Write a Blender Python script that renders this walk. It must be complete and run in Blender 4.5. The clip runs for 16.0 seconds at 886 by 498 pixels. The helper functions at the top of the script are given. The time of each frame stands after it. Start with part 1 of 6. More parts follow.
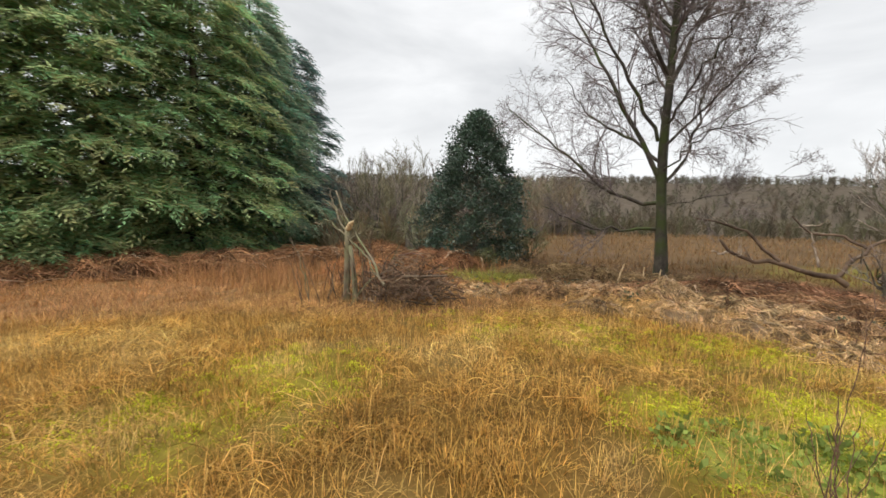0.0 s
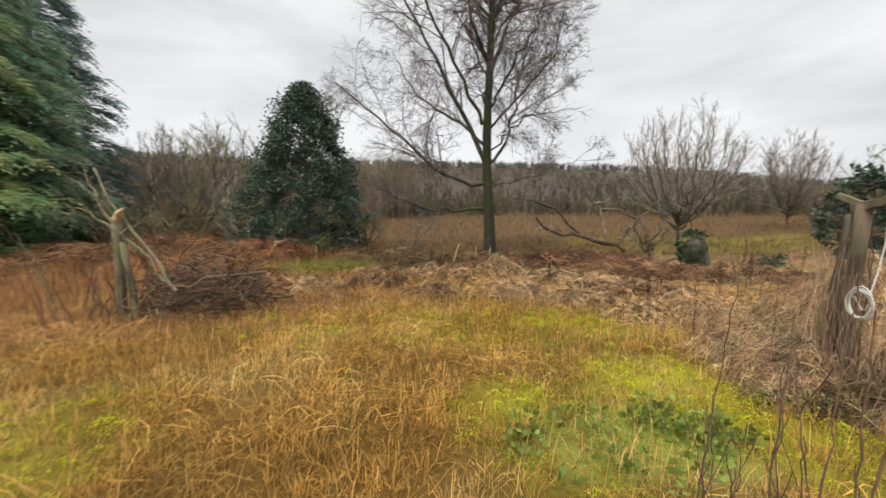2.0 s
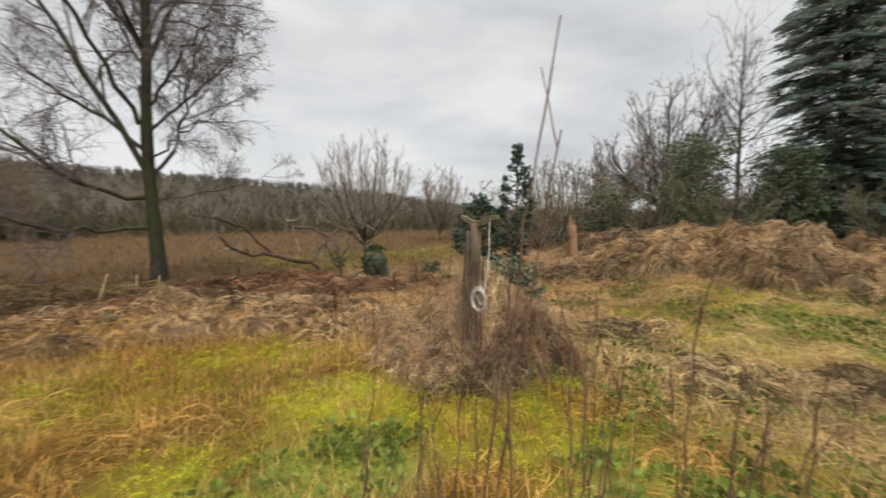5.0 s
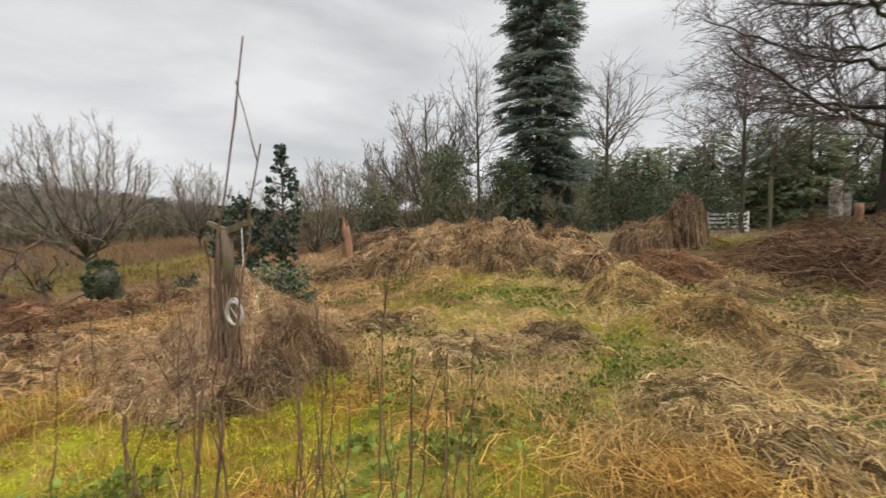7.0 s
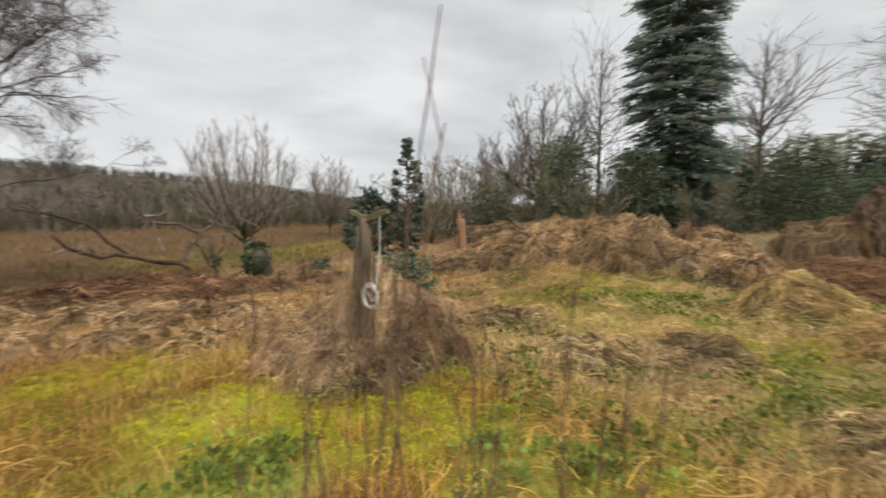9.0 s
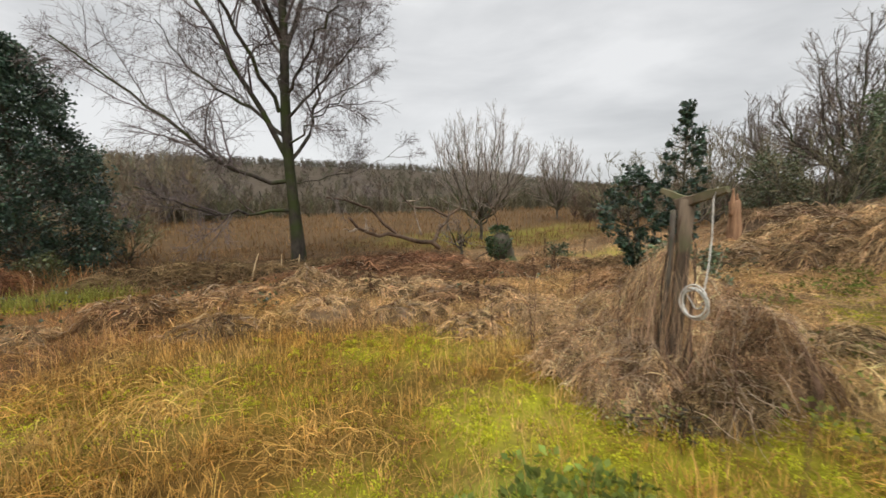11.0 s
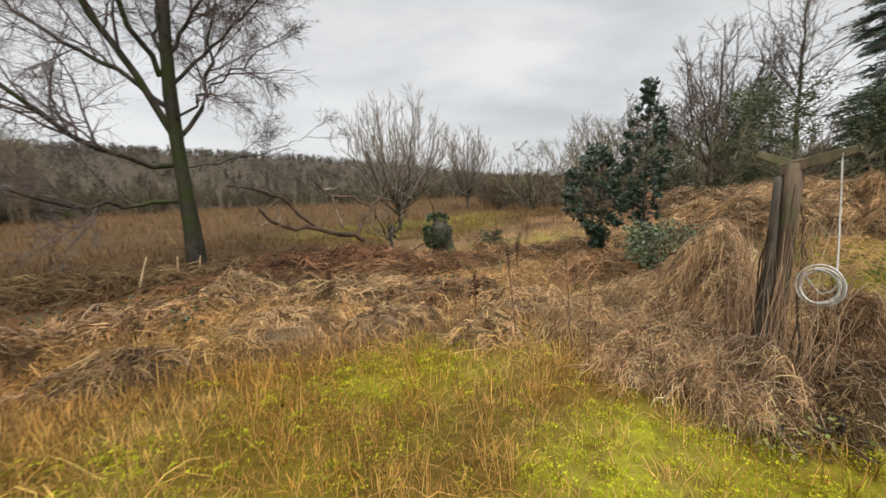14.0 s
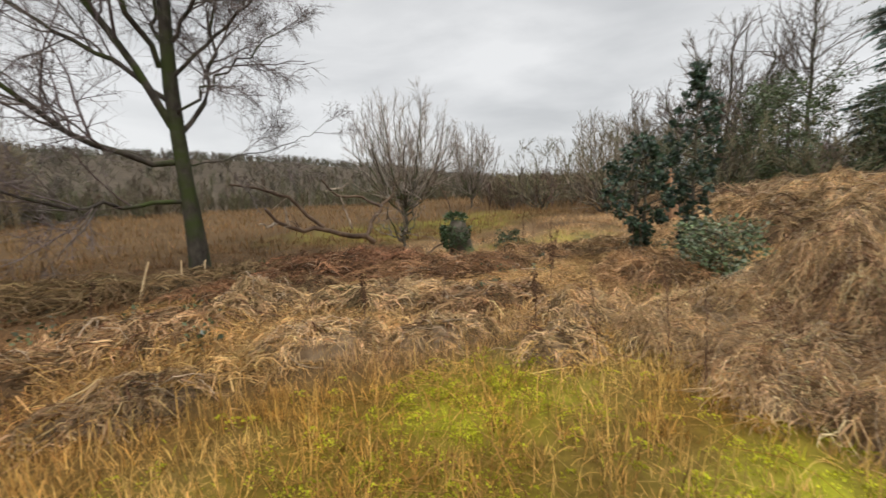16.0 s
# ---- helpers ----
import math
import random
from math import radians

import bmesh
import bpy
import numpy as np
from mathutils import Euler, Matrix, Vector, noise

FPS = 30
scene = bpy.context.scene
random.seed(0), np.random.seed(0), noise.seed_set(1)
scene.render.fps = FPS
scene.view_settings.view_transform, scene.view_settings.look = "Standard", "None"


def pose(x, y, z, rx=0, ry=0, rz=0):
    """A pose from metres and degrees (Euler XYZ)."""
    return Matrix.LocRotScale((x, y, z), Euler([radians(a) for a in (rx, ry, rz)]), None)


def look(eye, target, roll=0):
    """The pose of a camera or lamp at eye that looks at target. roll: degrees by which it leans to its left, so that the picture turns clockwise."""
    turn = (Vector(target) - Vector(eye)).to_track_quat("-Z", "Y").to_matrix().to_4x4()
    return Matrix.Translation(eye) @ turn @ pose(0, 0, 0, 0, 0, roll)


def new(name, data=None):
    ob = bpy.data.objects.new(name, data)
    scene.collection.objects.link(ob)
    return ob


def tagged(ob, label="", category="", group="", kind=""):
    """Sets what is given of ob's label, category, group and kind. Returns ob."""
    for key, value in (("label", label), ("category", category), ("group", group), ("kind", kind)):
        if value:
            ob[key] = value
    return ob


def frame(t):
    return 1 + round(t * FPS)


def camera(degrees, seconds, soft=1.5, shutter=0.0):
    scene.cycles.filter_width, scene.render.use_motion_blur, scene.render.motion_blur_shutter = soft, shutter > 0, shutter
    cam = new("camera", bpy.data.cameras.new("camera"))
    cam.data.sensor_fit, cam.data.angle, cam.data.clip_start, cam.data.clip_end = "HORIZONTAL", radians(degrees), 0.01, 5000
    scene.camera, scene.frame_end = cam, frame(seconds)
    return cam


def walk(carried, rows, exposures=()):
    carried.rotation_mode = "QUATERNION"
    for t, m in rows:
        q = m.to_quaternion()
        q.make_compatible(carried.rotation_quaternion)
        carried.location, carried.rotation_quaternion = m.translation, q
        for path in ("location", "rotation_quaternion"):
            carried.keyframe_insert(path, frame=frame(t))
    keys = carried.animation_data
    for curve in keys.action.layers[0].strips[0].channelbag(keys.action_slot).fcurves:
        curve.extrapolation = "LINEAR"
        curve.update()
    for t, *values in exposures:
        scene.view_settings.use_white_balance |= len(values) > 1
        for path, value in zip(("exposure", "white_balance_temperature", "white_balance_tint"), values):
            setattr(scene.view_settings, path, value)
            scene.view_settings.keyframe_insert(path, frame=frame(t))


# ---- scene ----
cam = camera(94.2, 16.0, soft=1.5, shutter=0.5)
PATH = [
    (0, (0.534, -0.26, 1.544), (-0.468, 1.463, 1.378), 1.2),
    (0.5, (0.495, -0.114, 1.543), (-0.384, 1.671, 1.345), 0.5),
    (1, (0.503, 0.157, 1.529), (-0.169, 2.027, 1.3), 0.1),
    (1.5, (0.482, 0.321, 1.527), (-0.007, 2.244, 1.276), 0.0),
    (2, (0.396, 0.485, 1.506), (0.113, 2.451, 1.273), -0.0),
    (2.5, (0.307, 0.645, 1.54), (0.232, 2.634, 1.341), -0.1),
    (3, (0.375, 0.722, 1.53), (0.476, 2.711, 1.349), -0.2),
    (3.5, (0.447, 0.754, 1.542), (0.736, 2.725, 1.368), -0.1),
    (4, (0.502, 0.775, 1.531), (1.018, 2.701, 1.362), 0.2),
    (4.5, (0.592, 0.765, 1.526), (1.375, 2.599, 1.368), 0.4),
    (5, (0.656, 0.731, 1.521), (1.711, 2.424, 1.376), 0.3),
    (5.2, (0.681, 0.723, 1.514), (1.84, 2.347, 1.373), 0.2),
    (7.3, (0.733, 0.497, 1.548), (2.529, 1.363, 1.396), -1.0),
    (7.5, (0.741, 0.488, 1.55), (2.551, 1.325, 1.397), -0.8),
    (8, (0.758, 0.482, 1.548), (2.547, 1.364, 1.397), -0.6),
    (8.5, (0.756, 0.584, 1.545), (2.417, 1.688, 1.39), -0.2),
    (9, (0.708, 0.762, 1.525), (2.16, 2.127, 1.353), 0.1),
    (9.5, (0.636, 1.019, 1.53), (1.824, 2.616, 1.334), -0.1),
    (10, (0.558, 1.218, 1.543), (1.487, 2.977, 1.332), -0.5),
    (10.2, (0.545, 1.299, 1.535), (1.381, 3.103, 1.322), -0.7),
    (12.3, (0.245, 2.244, 1.43), (0.737, 4.165, 1.17), -0.5),
    (12.5, (0.204, 2.337, 1.409), (0.754, 4.243, 1.154), -0.5),
    (13, (0.144, 2.541, 1.433), (0.848, 4.394, 1.163), -0.8),
    (13.5, (-0.008, 2.749, 1.384), (0.886, 4.517, 1.106), -1.2),
    (14, (-0.121, 2.972, 1.388), (0.923, 4.653, 1.094), -1.5),
    (14.5, (-0.103, 3.207, 1.337), (1.074, 4.799, 1.052), -1.7),
    (15, (-0.108, 3.416, 1.318), (1.121, 4.967, 1.031), -1.7),
    (15.5, (-0.201, 3.634, 1.297), (0.99, 5.214, 1.004), -1.9),
    (16, (-0.278, 3.741, 1.308), (0.783, 5.412, 1.021), -2.0),
]
walk(cam, [(t, look(e, g, r)) for t, e, g, r in PATH], exposures=[(0, 0.34), (1.8, 0.27), (2.4, 0.08), (3.2, 0.03), (5.0, 0.05), (16, 0.09)])
SKY_STRENGTH, SUN_STRENGTH, SUN_ELEVATION, SUN_AZIMUTH = 0.82, 2.1, 56, 200

# ---------------------------------------------------------------- sky and light
world = bpy.data.worlds.new("overcast_sky")
scene.world = world
world.use_nodes = True
wn, wl = world.node_tree.nodes, world.node_tree.links
wn.clear()


def wnode(kind, **inputs):
    n = wn.new(kind)
    for k, v in inputs.items():
        n.inputs[k].default_value = v
    return n


w_out = wn.new("ShaderNodeOutputWorld")
w_bg = wnode("ShaderNodeBackground", Strength=SKY_STRENGTH)
w_sky = wn.new("ShaderNodeTexSky")
w_sky.sky_type = "NISHITA"
w_sky.sun_disc = False
w_sky.sun_elevation = radians(SUN_ELEVATION)
w_sky.sun_rotation = radians(SUN_AZIMUTH)
w_co = wn.new("ShaderNodeTexCoord")
w_map = wn.new("ShaderNodeMapping")
w_map.inputs["Scale"].default_value = (1.0, 1.0, 3.4)
w_noise = wnode("ShaderNodeTexNoise", Scale=1.9, Detail=6.0, Roughness=0.52)
w_noise.inputs["Distortion"].default_value = 0.35
w_ramp = wn.new("ShaderNodeValToRGB")
w_ramp.color_ramp.elements[0].position = 0.33
w_ramp.color_ramp.elements[0].color = (0.545, 0.555, 0.565, 1)
w_ramp.color_ramp.elements[1].position = 0.60
w_ramp.color_ramp.elements[1].color = (0.77, 0.775, 0.78, 1)
w_sep = wn.new("ShaderNodeSeparateXYZ")
w_grad = wn.new("ShaderNodeMapRange")
w_grad.interpolation_type = "SMOOTHSTEP"
w_grad.inputs["From Min"].default_value = 0.36
w_grad.inputs["From Max"].default_value = 1.0
w_grad.inputs["To Min"].default_value = 1.30
w_grad.inputs["To Max"].default_value = 2.5
w_mul = wn.new("ShaderNodeVectorMath")
w_mul.operation = "SCALE"
w_dim = wn.new("ShaderNodeVectorMath")
w_dim.operation = "SCALE"
w_dim.inputs["Scale"].default_value = 0.10
w_mix = wn.new("ShaderNodeMix")
w_mix.data_type = "RGBA"
w_mix.inputs["Factor"].default_value = 0.93
wl.new(w_co.outputs["Generated"], w_map.inputs["Vector"])
wl.new(w_map.outputs["Vector"], w_noise.inputs["Vector"])
wl.new(w_noise.outputs["Fac"], w_ramp.inputs["Fac"])
wl.new(w_co.outputs["Generated"], w_sep.inputs["Vector"])
wl.new(w_sep.outputs["Z"], w_grad.inputs["Value"])
wl.new(w_ramp.outputs["Color"], w_mul.inputs[0])
wl.new(w_grad.outputs["Result"], w_mul.inputs["Scale"])
wl.new(w_sky.outputs["Color"], w_dim.inputs[0])
wl.new(w_dim.outputs["Vector"], w_mix.inputs["A"])
wl.new(w_mul.outputs["Vector"], w_mix.inputs["B"])
wl.new(w_mix.outputs["Result"], w_bg.inputs["Color"])
wl.new(w_bg.outputs["Background"], w_out.inputs["Surface"])

sun = new("sun", bpy.data.lights.new("sun", "SUN"))
sun.data.energy = SUN_STRENGTH
sun.data.angle = radians(22)
sun.data.color = (1.0, 0.95, 0.86)
sun_az, sun_el = radians(SUN_AZIMUTH), radians(SUN_ELEVATION)
sun.matrix_world = look((0, 0, 30), (-math.sin(sun_az) * math.cos(sun_el) * 10, -math.cos(sun_az) * math.cos(sun_el) * 10, 30 - 10 * math.sin(sun_el)))

# ---------------------------------------------------------------- materials


def material(name, rough=0.8, spec=0.3):
    m = bpy.data.materials.new(name)
    m.use_nodes = True
    b = m.node_tree.nodes["Principled BSDF"]
    b.inputs["Roughness"].default_value = rough
    b.inputs["Specular IOR Level"].default_value = spec
    return m, m.node_tree.nodes, m.node_tree.links, b


def plant_material(name, rough=0.75, spec=0.25, through_light=0.25, grain=9.0, swing=0.30):
    """Colour comes from the plant's own tint, mottled at two sizes; thin leaves let light through."""
    m, n, l, b = material(name, rough, spec)
    tint = n.new("ShaderNodeVertexColor")
    tint.layer_name = "tint"
    geo = n.new("ShaderNodeNewGeometry")
    big = n.new("ShaderNodeTexNoise")
    big.inputs["Scale"].default_value = 0.8
    big.inputs["Detail"].default_value = 4
    small = n.new("ShaderNodeTexNoise")
    small.inputs["Scale"].default_value = grain
    small.inputs["Detail"].default_value = 3
    add = n.new("ShaderNodeMath")
    add.operation = "ADD"
    rng_map = n.new("ShaderNodeMapRange")
    rng_map.inputs["From Min"].default_value = 0.6
    rng_map.inputs["From Max"].default_value = 1.4
    rng_map.inputs["To Min"].default_value = 1.0 - swing
    rng_map.inputs["To Max"].default_value = 1.0 + swing
    mul = n.new("ShaderNodeVectorMath")
    mul.operation = "SCALE"
    l.new(geo.outputs["Position"], big.inputs["Vector"])
    l.new(geo.outputs["Position"], small.inputs["Vector"])
    l.new(big.outputs["Fac"], add.inputs[0])
    l.new(small.outputs["Fac"], add.inputs[1])
    l.new(add.outputs[0], rng_map.inputs["Value"])
    l.new(tint.outputs["Color"], mul.inputs[0])
    l.new(rng_map.outputs["Result"], mul.inputs["Scale"])
    l.new(mul.outputs["Vector"], b.inputs["Base Color"])
    if through_light:
        tr = n.new("ShaderNodeBsdfTranslucent")
        l.new(mul.outputs["Vector"], tr.inputs["Color"])
        mix = n.new("ShaderNodeMixShader")
        mix.inputs["Fac"].default_value = through_light
        out = n["Material Output"]
        l.new(b.outputs["BSDF"], mix.inputs[1])
        l.new(tr.outputs["BSDF"], mix.inputs[2])
        l.new(mix.outputs["Shader"], out.inputs["Surface"])
    return m


def mottled(name, dark, light, scale=6.0, stretch=(1, 1, 1), rough=0.85, bump=0.4, moss=None, moss_at=0.55, spec=0.25):
    """Bark, timber, rope: two tones in grain, with a second colour in patches where moss or lichen grows."""
    m, n, l, b = material(name, rough, spec)
    co = n.new("ShaderNodeTexCoord")
    mp = n.new("ShaderNodeMapping")
    mp.inputs["Scale"].default_value = stretch
    t1 = n.new("ShaderNodeTexNoise")
    t1.inputs["Scale"].default_value = scale
    t1.inputs["Detail"].default_value = 8
    t1.inputs["Roughness"].default_value = 0.65
    r1 = n.new("ShaderNodeValToRGB")
    r1.color_ramp.elements[0].position, r1.color_ramp.elements[1].position = 0.34, 0.66
    r1.color_ramp.elements[0].color, r1.color_ramp.elements[1].color = (*dark, 1), (*light, 1)
    l.new(co.outputs["Object"], mp.inputs["Vector"])
    l.new(mp.outputs["Vector"], t1.inputs["Vector"])
    l.new(t1.outputs["Fac"], r1.inputs["Fac"])
    colour = r1.outputs["Color"]
    if moss:
        t2 = n.new("ShaderNodeTexNoise")
        t2.inputs["Scale"].default_value = scale * 0.35
        t2.inputs["Detail"].default_value = 5
        r2 = n.new("ShaderNodeMapRange")
        r2.inputs["From Min"].default_value, r2.inputs["From Max"].default_value = moss_at - 0.08, moss_at + 0.08
        mx = n.new("ShaderNodeMix")
        mx.data_type = "RGBA"
        mx.inputs["B"].default_value = (*moss, 1)
        l.new(co.outputs["Object"], t2.inputs["Vector"])
        l.new(t2.outputs["Fac"], r2.inputs["Value"])
        l.new(r2.outputs["Result"], mx.inputs["Factor"])
        l.new(colour, mx.inputs["A"])
        colour = mx.outputs["Result"]
    l.new(colour, b.inputs["Base Color"])
    bp = n.new("ShaderNodeBump")
    bp.inputs["Strength"].default_value = bump
    bp.inputs["Distance"].default_value = 0.03
    l.new(t1.outputs["Fac"], bp.inputs["Height"])
    l.new(bp.outputs["Normal"], b.inputs["Normal"])
    return m


M_GRASS = plant_material("dry_grass", 0.7, 0.2, 0.30)
M_LEAF = plant_material("green_leaf", 0.75, 0.08, 0.35, 14.0)
M_HOLLY = plant_material("holly_leaf", 0.36, 0.5, 0.18, 14.0, 0.4)
M_NEEDLE = plant_material("conifer_needle", 0.85, 0.1, 0.55, 3.0, 0.4)
M_TWIG = plant_material("twig_bark", 0.85, 0.15, 0.0, 6.0, 0.3)
M_SOIL = plant_material("grassy_soil", 0.95, 0.1, 0.0, 22.0, 0.45)
M_BIRCH = mottled("birch_bark", (0.022, 0.018, 0.015), (0.10, 0.084, 0.068), 5.0, (1, 1, 0.5), moss=(0.055, 0.07, 0.02), moss_at=0.56, bump=0.8)
M_BIRCH_TRUNK = mottled("mossy_birch_bark", (0.018, 0.015, 0.012), (0.085, 0.072, 0.056), 5.0, (1, 1, 0.5), moss=(0.042, 0.054, 0.016), moss_at=0.52, bump=0.8)
M_WHITE_BARK = mottled("white_birch_bark", (0.10, 0.08, 0.07), (0.62, 0.58, 0.52), 3.0, (1, 1, 2.5), bump=0.5)
M_BARK = mottled("grey_bark", (0.05, 0.042, 0.034), (0.17, 0.145, 0.115), 6.0, (1, 1, 0.4), moss=(0.10, 0.12, 0.05), moss_at=0.56)
M_OLDWOOD = mottled("weathered_timber", (0.07, 0.05, 0.035), (0.24, 0.18, 0.125), 9.0, (1, 1, 0.15), bump=0.7, moss=(0.12, 0.125, 0.06), moss_at=0.62)
M_PALEWOOD = mottled("broken_pale_wood", (0.17, 0.09, 0.05), (0.48, 0.29, 0.17), 9.0, (1, 1, 0.12), bump=0.6)
M_CUTWOOD = mottled("cut_wood", (0.45, 0.30, 0.15), (0.70, 0.55, 0.34), 12.0, bump=0.3)
M_LICHEN = mottled("lichened_bark", (0.09, 0.07, 0.045), (0.29, 0.24, 0.165), 7.0, (1, 1, 0.4), moss=(0.165, 0.165, 0.085), moss_at=0.52)
M_DEADWOOD = mottled("bare_dead_wood", (0.035, 0.022, 0.016), (0.20, 0.135, 0.09), 2.2, bump=0.4)
M_ROPE = mottled("white_cord", (0.55, 0.53, 0.48), (0.82, 0.80, 0.76), 60.0, bump=0.5, rough=0.6)
M_WHITE_PAINT = mottled("white_paint", (0.55, 0.56, 0.56), (0.82, 0.83, 0.84), 5.0, bump=0.2, rough=0.5)

# ---------------------------------------------------------------- mesh helpers
rng = np.random.default_rng(7)


def mesh(name, verts, faces, mat, tint=None, smooth=False):
    """verts (N, 3), faces a list of (M, k) index arrays, tint (N, 3) or None."""
    verts = np.asarray(verts, dtype=np.float32)
    me = bpy.data.meshes.new(name)
    counts = np.concatenate([np.full(len(f), f.shape[1], dtype=np.int32) for f in faces])
    loops = np.concatenate([f.ravel() for f in faces]).astype(np.int32)
    me.vertices.add(len(verts))
    me.vertices.foreach_set("co", verts.ravel())
    me.loops.add(len(loops))
    me.loops.foreach_set("vertex_index", loops)
    me.polygons.add(len(counts))
    me.polygons.foreach_set("loop_start", np.concatenate([[0], np.cumsum(counts)[:-1]]).astype(np.int32))
    me.polygons.foreach_set("loop_total", counts)
    if smooth:
        me.polygons.foreach_set("use_smooth", np.ones(len(counts), dtype=bool))
    if tint is not None:
        layer = me.color_attributes.new("tint", "FLOAT_COLOR", "POINT")
        layer.data.foreach_set("color", np.hstack([np.clip(tint, 0, 1), np.ones((len(tint), 1))]).astype(np.float32).ravel())
    me.update(calc_edges=True)
    me.materials.append(mat)
    return me


def thing(name, x, y, z, label, category, group="", kind=""):
    ob = new(name)
    ob.location = (x, y, z)
    return tagged(ob, label, category, group, kind)


def part(name, me, parent, label=""):
    ob = new(name, me)
    ob.parent = parent
    return tagged(ob, label)


def soft(a, b, v):
    s = np.clip((v - a) / (b - a), 0, 1)
    return s * s * (3 - 2 * s)


def unit(v):
    return v / np.maximum(np.linalg.norm(v, axis=-1, keepdims=True), 1e-9)


def wobble(x, y, scale, seed=0):
    """Smooth noise in -1..1 from a few turned sine waves."""
    g = np.random.default_rng(100 + seed)
    out = np.zeros_like(x, dtype=float)
    for k in range(7):
        a, f, p = g.uniform(0, 6.283), scale * g.uniform(0.5, 2.2), g.uniform(0, 6.283)
        out = out + np.sin((x * np.cos(a) + y * np.sin(a)) * f + p + 1.3 * np.sin((x * np.sin(a) - y * np.cos(a)) * f * 0.7 + p * 2))
    return out / 4.0


def tubes(pts, rad, sides=3):
    """Tapered tubes along (N, P, 3) lines with (N, P) radii."""
    N, P, _ = pts.shape
    tan = unit(np.gradient(pts, axis=1))
    ref = np.where(np.abs(tan[..., 2:3]) > 0.9, np.array([1.0, 0, 0]), np.array([0, 0, 1.0]))
    u = unit(np.cross(tan, ref))
    v = np.cross(tan, u)
    a = np.arange(sides) * 2 * np.pi / sides
    ring = pts[:, :, None, :] + rad[:, :, None, None] * (u[:, :, None, :] * np.cos(a)[:, None] + v[:, :, None, :] * np.sin(a)[:, None])
    base = (np.arange(N) * P * sides)[:, None, None] + (np.arange(P - 1) * sides)[None, :, None] + np.arange(sides)[None, None, :]
    nxt = (np.arange(N) * P * sides)[:, None, None] + (np.arange(P - 1) * sides)[None, :, None] + ((np.arange(sides) + 1) % sides)[None, None, :]
    faces = np.stack([base, nxt, nxt + sides, base + sides], -1).reshape(-1, 4)
    return ring.reshape(-1, 3), faces


def strips(pts, rad):
    """Flat ribbons along (N, P, 3) lines, turned at random."""
    N, P, _ = pts.shape
    tan = unit(np.gradient(pts, axis=1))
    side = unit(np.cross(tan, unit(rng.normal(size=(N, 1, 3)))))
    v = np.stack([pts - side * rad[..., None], pts + side * rad[..., None]], 2).reshape(-1, 3)
    b = (np.arange(N) * P * 2)[:, None] + (np.arange(P - 1) * 2)[None, :]
    faces = np.stack([b, b + 1, b + 3, b + 2], -1).reshape(-1, 4)
    return v, faces


def join(chunks):
    """One vertex and face list out of several (verts, faces)."""
    vs, fs, at = [], [], 0
    for v, f in chunks:
        vs.append(v)
        fs.append(f + at)
        at += len(v)
    return np.concatenate(vs), fs


def per_line(col, n_lines, per, spread=0.2):
    """A tint for each line, spread about col, for all its per vertices."""
    c = np.asarray(col)[None, :] * rng.uniform(1 - spread, 1 + spread, (n_lines, 1)) * rng.uniform(0.94, 1.06, (n_lines, 3))
    return np.repeat(c, per, axis=0)


def resample(pts, P):
    pts = np.asarray(pts, float)
    d = np.concatenate([[0], np.cumsum(np.linalg.norm(np.diff(pts, axis=0), axis=1))])
    s = np.linspace(0, d[-1], P)
    return np.stack([np.interp(s, d, pts[:, i]) for i in range(3)], 1)


def sprout(par, rad, per, angle, ratio, lift=0.0, bend=0.0, wig=0.12, P=5, start=0.2, thick=0.6, thin=0.002, longest=9.0):
    """Side branches on (N, P, 3) parents: per of them each, angle and ratio as (low, high)."""
    N, Q, _ = par.shape
    idx = np.repeat(np.arange(N), per)
    K = len(idx)
    s = rng.uniform(start, 0.98, K)
    f = s * (Q - 1)
    i0 = np.minimum(f.astype(int), Q - 2)
    w = (f - i0)[:, None]
    at = par[idx, i0] * (1 - w) + par[idx, i0 + 1] * w
    tan = unit(par[idx, i0 + 1] - par[idx, i0])
    perp = unit(np.cross(tan, rng.normal(size=(K, 3))))
    ang = np.radians(rng.uniform(*angle, K))[:, None]
    d = unit(tan * np.cos(ang) + perp * np.sin(ang) + np.array([0, 0, lift]))
    plen = np.linalg.norm(np.diff(par, axis=1), axis=2).sum(1)[idx]
    length = np.minimum(plen * rng.uniform(*ratio, K) * (1.15 - 0.65 * s), longest)
    pts = [at]
    for k in range(1, P):
        d = unit(d + np.array([0, 0, bend]) + rng.normal(size=(K, 3)) * wig)
        pts.append(pts[-1] + d * (length / (P - 1))[:, None])
    pts = np.stack(pts, 1)
    r0 = np.maximum((rad[idx, i0] * (1 - w[:, 0]) + rad[idx, i0 + 1] * w[:, 0]) * thick, thin)
    rr = r0[:, None] * np.linspace(1, 0.35, P)[None, :]
    return pts, np.maximum(rr, thin * 0.6)


